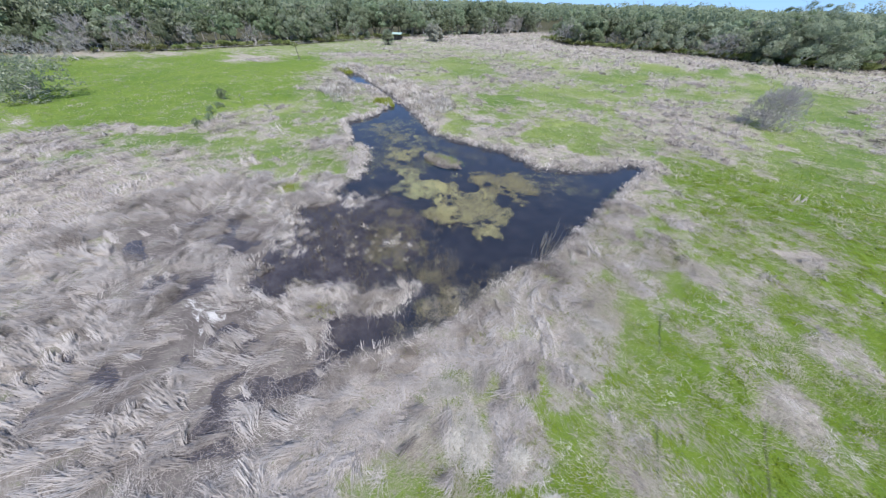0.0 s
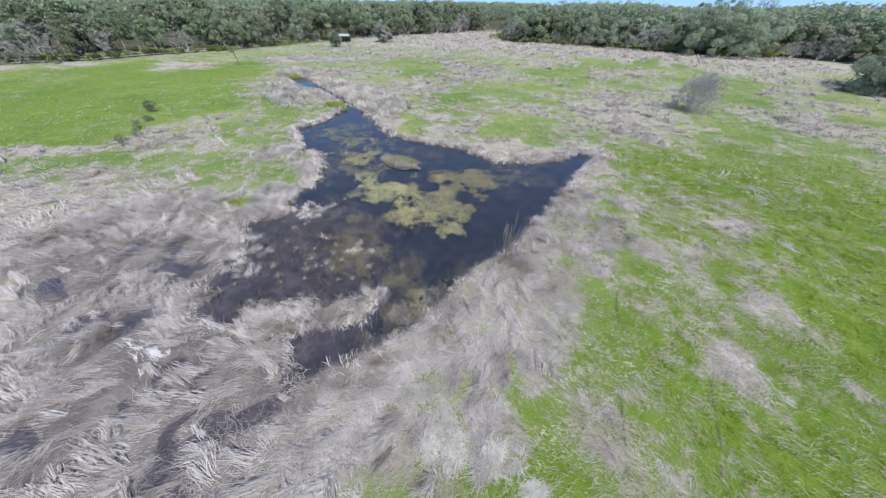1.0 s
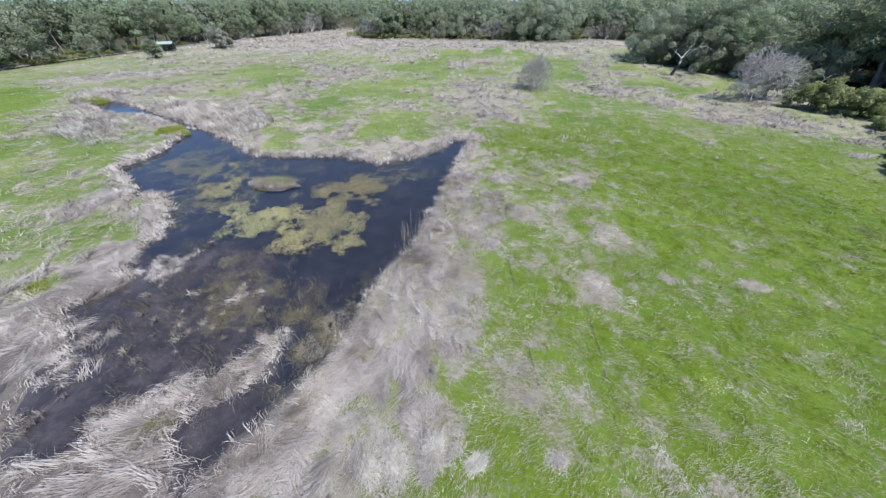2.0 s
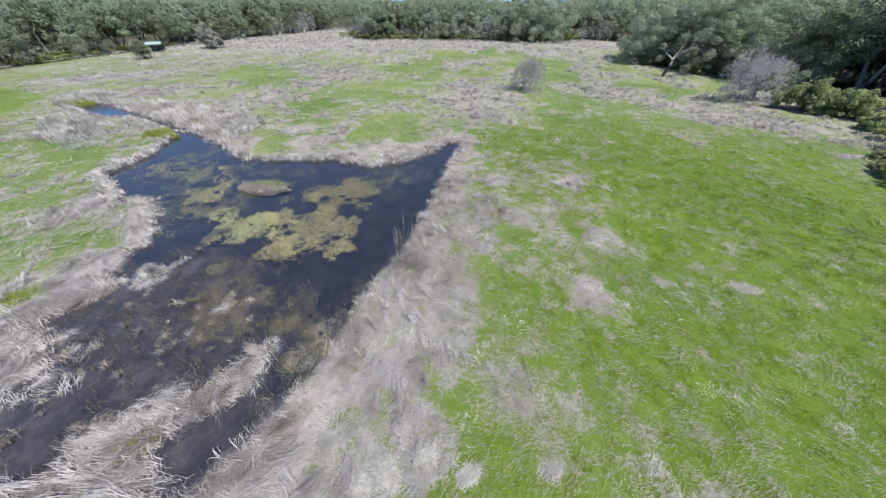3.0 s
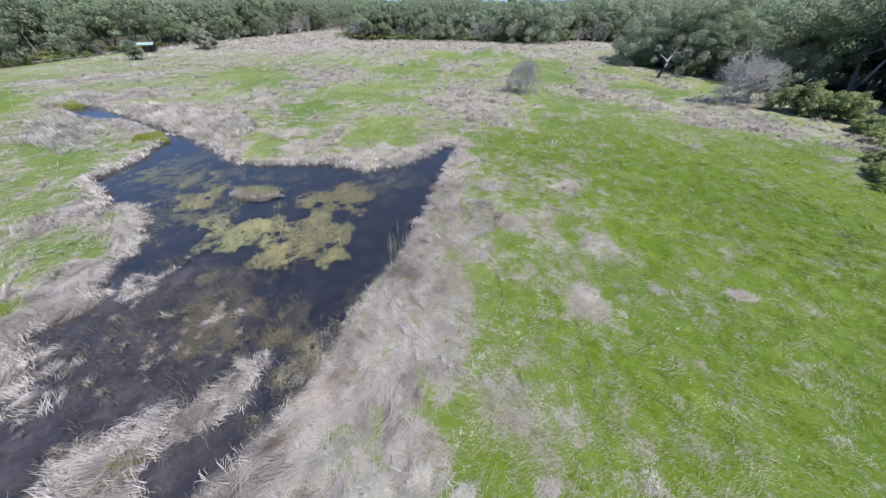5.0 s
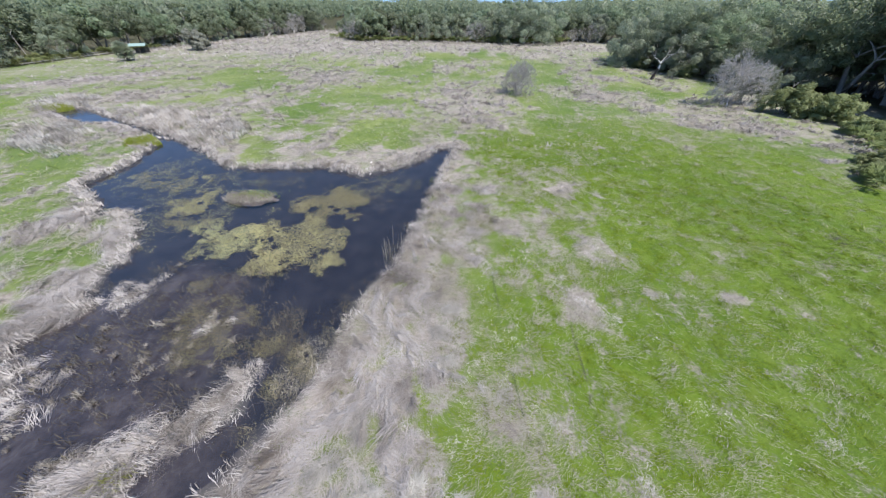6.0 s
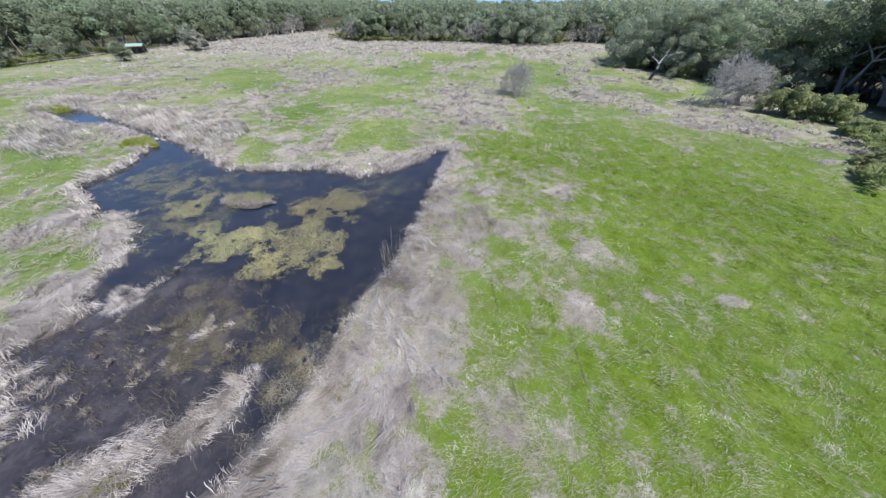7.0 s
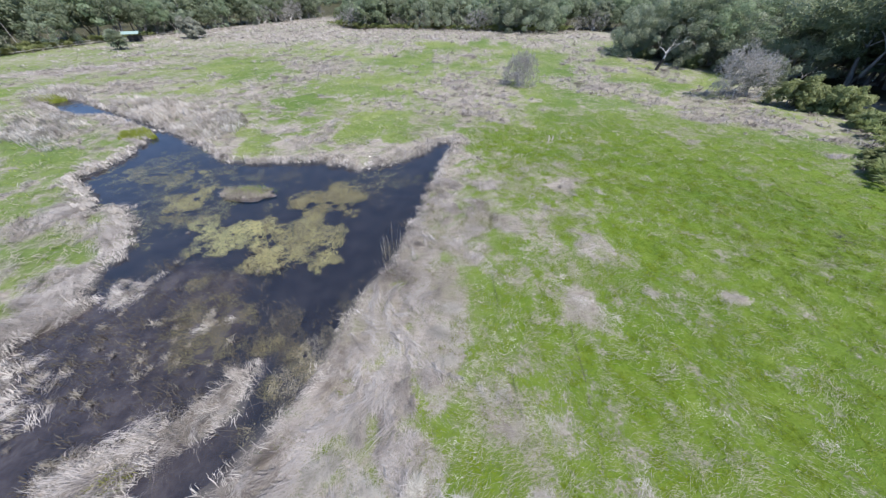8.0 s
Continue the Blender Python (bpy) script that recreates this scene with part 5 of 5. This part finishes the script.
for edge, gap_, off_, size_ in ((LEFT_EDGE[2:9], 4.5, -1.0, (0.9, 1.5)), (MID_EDGE[1:8], 3.2, 0.3, (0.9, 1.7))):
    p_, in_ = along(edge, gap_)
    for (x, y), (ux, uy) in zip(p_, in_):
        o_ = off_ + rng.normal(0, 1.0)
        palmetto(x + ux * o_, y + uy * o_, rng.uniform(*size_))
for x, y, k_ in ((48.5, 26.4, 1.1), (59.5, 35.5, 1.3)):
    palmetto(x, y, k_, "dense green palmetto in front of the shaded wood")
for x, y, h_, w_, s_ in ((60.3, 50.0, 5.2, 3.6, 151), (64.6, 47.0, 4.4, 3.2, 152), (62.6, 39.4, 2.6, 2.4, 155), (53.0, 29.5, 2.0, 2.2, 156), (50.0, 27.6, 1.6, 1.8, 157), (61.0, 95.0, 3.2, 2.4, 158), (65.5, 82.0, 3.0, 2.2, 159)):
    solo("thicket_bush", "rounded bright green bush before the shaded wood", "bush", x, y, *shrub(s_, h_, w_, BARK, BUSH_LEAF, 70, 0.12, 3, 4, 0.55, wide=1.0), 37 * s_, ("stem_cluster", "foliage"))


def cabbage_palm(x, y, height, lean_, turn):
    r_ = np.random.default_rng(int(abs(x) * 10))
    ob_ = thing("cabbage_palm", "small thin-trunked palm with a ragged green head", "palm", pose(x, y, 0, 0, lean_, turn))
    pts, rad = limb(r_, (0, 0, -0.2), (0, 0, 1), height, 0.11, 0.03, steps=7)
    part("trunk", mesh_of("palm_trunk", *tube(pts, np.linspace(0.13, 0.09, 7), 7), BARK, True), ob_)
    for k_ in range(22):
        part("frond", mesh_of("palm_frond", *fronds(int(abs(y)) * 50 + k_, 1, pts[-1], 0.8, 0.75, -0.5, 1.3), PALM_LEAF), ob_)


palm_bush = thing("palm_bush", "round bushy palm with a thick trunk in dry grass", "palm", pose(-101.0, 108.6, 0))
part("trunk", mesh_of("palm_bush_trunk", *tube([(0, 0, -0.2), (0, 0, 1.0), (0, 0, 2.2)], [0.5, 0.45, 0.4], 9), BARK, True), palm_bush)
for k_ in range(84):
    part("frond", mesh_of("palm_bush_frond", *fronds(700 + k_, 1, (0, 0, 2.6), 2.6, 1.8, -0.8, 1.5), PALE_LEAF), palm_bush)
cabbage_palm(-94.5, 59.6, 4.0, -4, 30)
cabbage_palm(-59.0, 205.0, 3.5, 2, 0)

solo("oak_bush", "grey-green rounded bushy oak at the meadow's edge", "tree", -95.5, 135.0, *shrub(111, 7.0, 4.8, BARK, GREY_LEAF, 90, 0.16, 3, 2, 0.5, wide=1.1), 0)
solo("edge_tree", "broad low tree spreading over shaded grass", "tree", -91.0, 3.5, *shrub(112, 6.8, 6.8, PALE_BARK, PALE_LEAF, 17, 0.085, 3, 4, 0.4, wide=1.2), 50)
solo("edge_tree", "grey mossy tree beside the green field", "tree", -100.0, -4.0, *shrub(113, 7.0, 6.4, PALE_BARK, PALE_LEAF, 17, 0.085, 3, 4, 0.4, wide=1.2), 90)
for x, y, h_, w_, s_ in ((-65.2, 22.8, 2.0, 1.0, 121), (-58.0, 17.5, 1.2, 0.9, 122), (-54.5, 15.4, 1.3, 0.8, 123), (-52.3, 13.0, 1.4, 0.7, 124), (-60.5, 19.5, 1.0, 0.8, 125)):
    solo("low_shrub", "small dark green shrub in the open field", "shrub", x, y, *shrub(s_, h_, w_, BARK, OAK_LEAF, 14, 0.14, 2, 4, 0.45), 0, ("stem_cluster", "foliage"))
for x, y, h_, s_ in ((-36.6, 64.7, 3.4, 131), (-47.5, 21.0, 2.2, 132), (-58.5, 22.5, 1.6, 133), (-27.5, 80.0, 2.0, 134)):
    wood_, ends_ = branching(np.random.default_rng(s_), 3, 0.05, 2, 2, 0.4, 0.5, 0.1)
    k_ = h_ / wood_[0][:, 2].max()
    solo("sapling", "thin half-bare sapling in the meadow", "sapling", x, y, mesh_of("sapling_wood", wood_[0] * k_, wood_[1], BARK, True), mesh_of("sapling_leaves", *leaves(np.random.default_rng(s_), ends_ * k_, 0.22, 5, 0.09), PALE_LEAF), 0, ("stem", "foliage"))
for x, y, h_, w_, s_ in ((5.2, 19.5, 0.7, 0.6, 141), (33.0, 16.5, 0.5, 0.9, 142), (-0.3, 26.5, 1.1, 0.5, 143), (29.5, 64.0, 1.0, 1.2, 144), (-1.4, 14.7, 0.5, 0.4, 145)):
    solo("grass_tussock", "low dull brown-green tussock in the meadow", "tussock", x, y, *shrub(s_, h_, w_, BARK, BROWN_WEED if s_ < 143 or s_ == 144 else PALE_LEAF, 8, 0.08, 2, 6, 0.2), 0, ("stem_cluster", "foliage"))


# ---- shelter and boardwalk ----
def box_geo(cx_, cy_, cz_, sx_, sy_, sz_):
    sg = np.array([(-1, -1, -1), (1, -1, -1), (1, 1, -1), (-1, 1, -1), (-1, -1, 1), (1, -1, 1), (1, 1, 1), (-1, 1, 1)]) * 0.5
    return sg * [sx_, sy_, sz_] + [cx_, cy_, cz_], np.array([(3, 2, 1, 0), (4, 5, 6, 7), (0, 1, 5, 4), (1, 2, 6, 5), (2, 3, 7, 6), (3, 0, 4, 7)])


hut = thing("shelter", "open timber shelter with a pale green metal roof", "shelter", pose(-110.0, 125.5, 0, 0, 0, 25))
slope = np.array([(-2.5, -1.9, 2.5), (2.5, -1.9, 2.5), (2.5, 0, 3.15), (-2.5, 0, 3.15), (2.5, 1.9, 2.5), (-2.5, 1.9, 2.5)])
under = slope - [0, 0, 0.08]
part("roof", mesh_of("hut_roof", np.concatenate([slope, under]), [np.array([(0, 1, 2, 3), (3, 2, 4, 5), (7, 6, 9, 8), (8, 9, 11, 10), (0, 6, 7, 1), (4, 10, 11, 5), (1, 7, 8, 2), (2, 8, 10, 4), (3, 9, 6, 0), (5, 11, 9, 3)])], ROOFING), hut, "pale green metal roof")
for px_ in (-2.1, 0.0, 2.1):
    for py_ in (-1.5, 1.5):
        part("post", mesh_of("hut_post", *box_geo(px_, py_, 1.3, 0.16, 0.16, 2.6), TIMBER), hut)
part("back_wall", mesh_of("hut_wall", *box_geo(0, 1.6, 1.0, 4.0, 0.08, 1.6), TIMBER), hut)
part("bench", mesh_of("hut_bench", *box_geo(0, 1.25, 0.45, 3.8, 0.4, 0.06), TIMBER), hut)

walk_line, walk_in = along([(-150, 33), (-141.5, 45), (-137.5, 61), (-129.5, 80), (-126.5, 106), (-122, 124), (-117, 143), (-112, 153)], 3.0)
board = thing("boardwalk", "long low boardwalk of weathered grey planks along the wood", "boardwalk", pose(0, 0, 0), kind="")
deck_mesh = mesh_of("deck_section", *joined(*[box_geo(-1.5 + 0.3 * (i + 0.5), 0, 0.42 + 0.004 * (i % 3), 0.27, 1.5, 0.05) for i in range(10)]), DECKING)
post_mesh = mesh_of("deck_post", *box_geo(0, 0, 0.45, 0.14, 0.14, 1.1), DECKING)
rail_mesh = mesh_of("deck_rail", *box_geo(0, 0, 0.95, 3.02, 0.1, 0.1), DECKING)
for (x, y), (ux, uy) in zip(walk_line, walk_in):
    a_ = math.degrees(math.atan2(-ux, uy))
    sec = part("deck_section", deck_mesh, board)
    sec.matrix_local = pose(x - ux * 0.8, y - uy * 0.8, 0, 0, 0, a_)
    for side_ in (0.0, -1.6):
        po = part("post", post_mesh, board)
        po.matrix_local = pose(x + ux * side_ , y + uy * side_, 0, 0, 0, a_)
    ra = part("rail", rail_mesh, board)
    ra.matrix_local = pose(x, y, 0, 0, 0, a_)
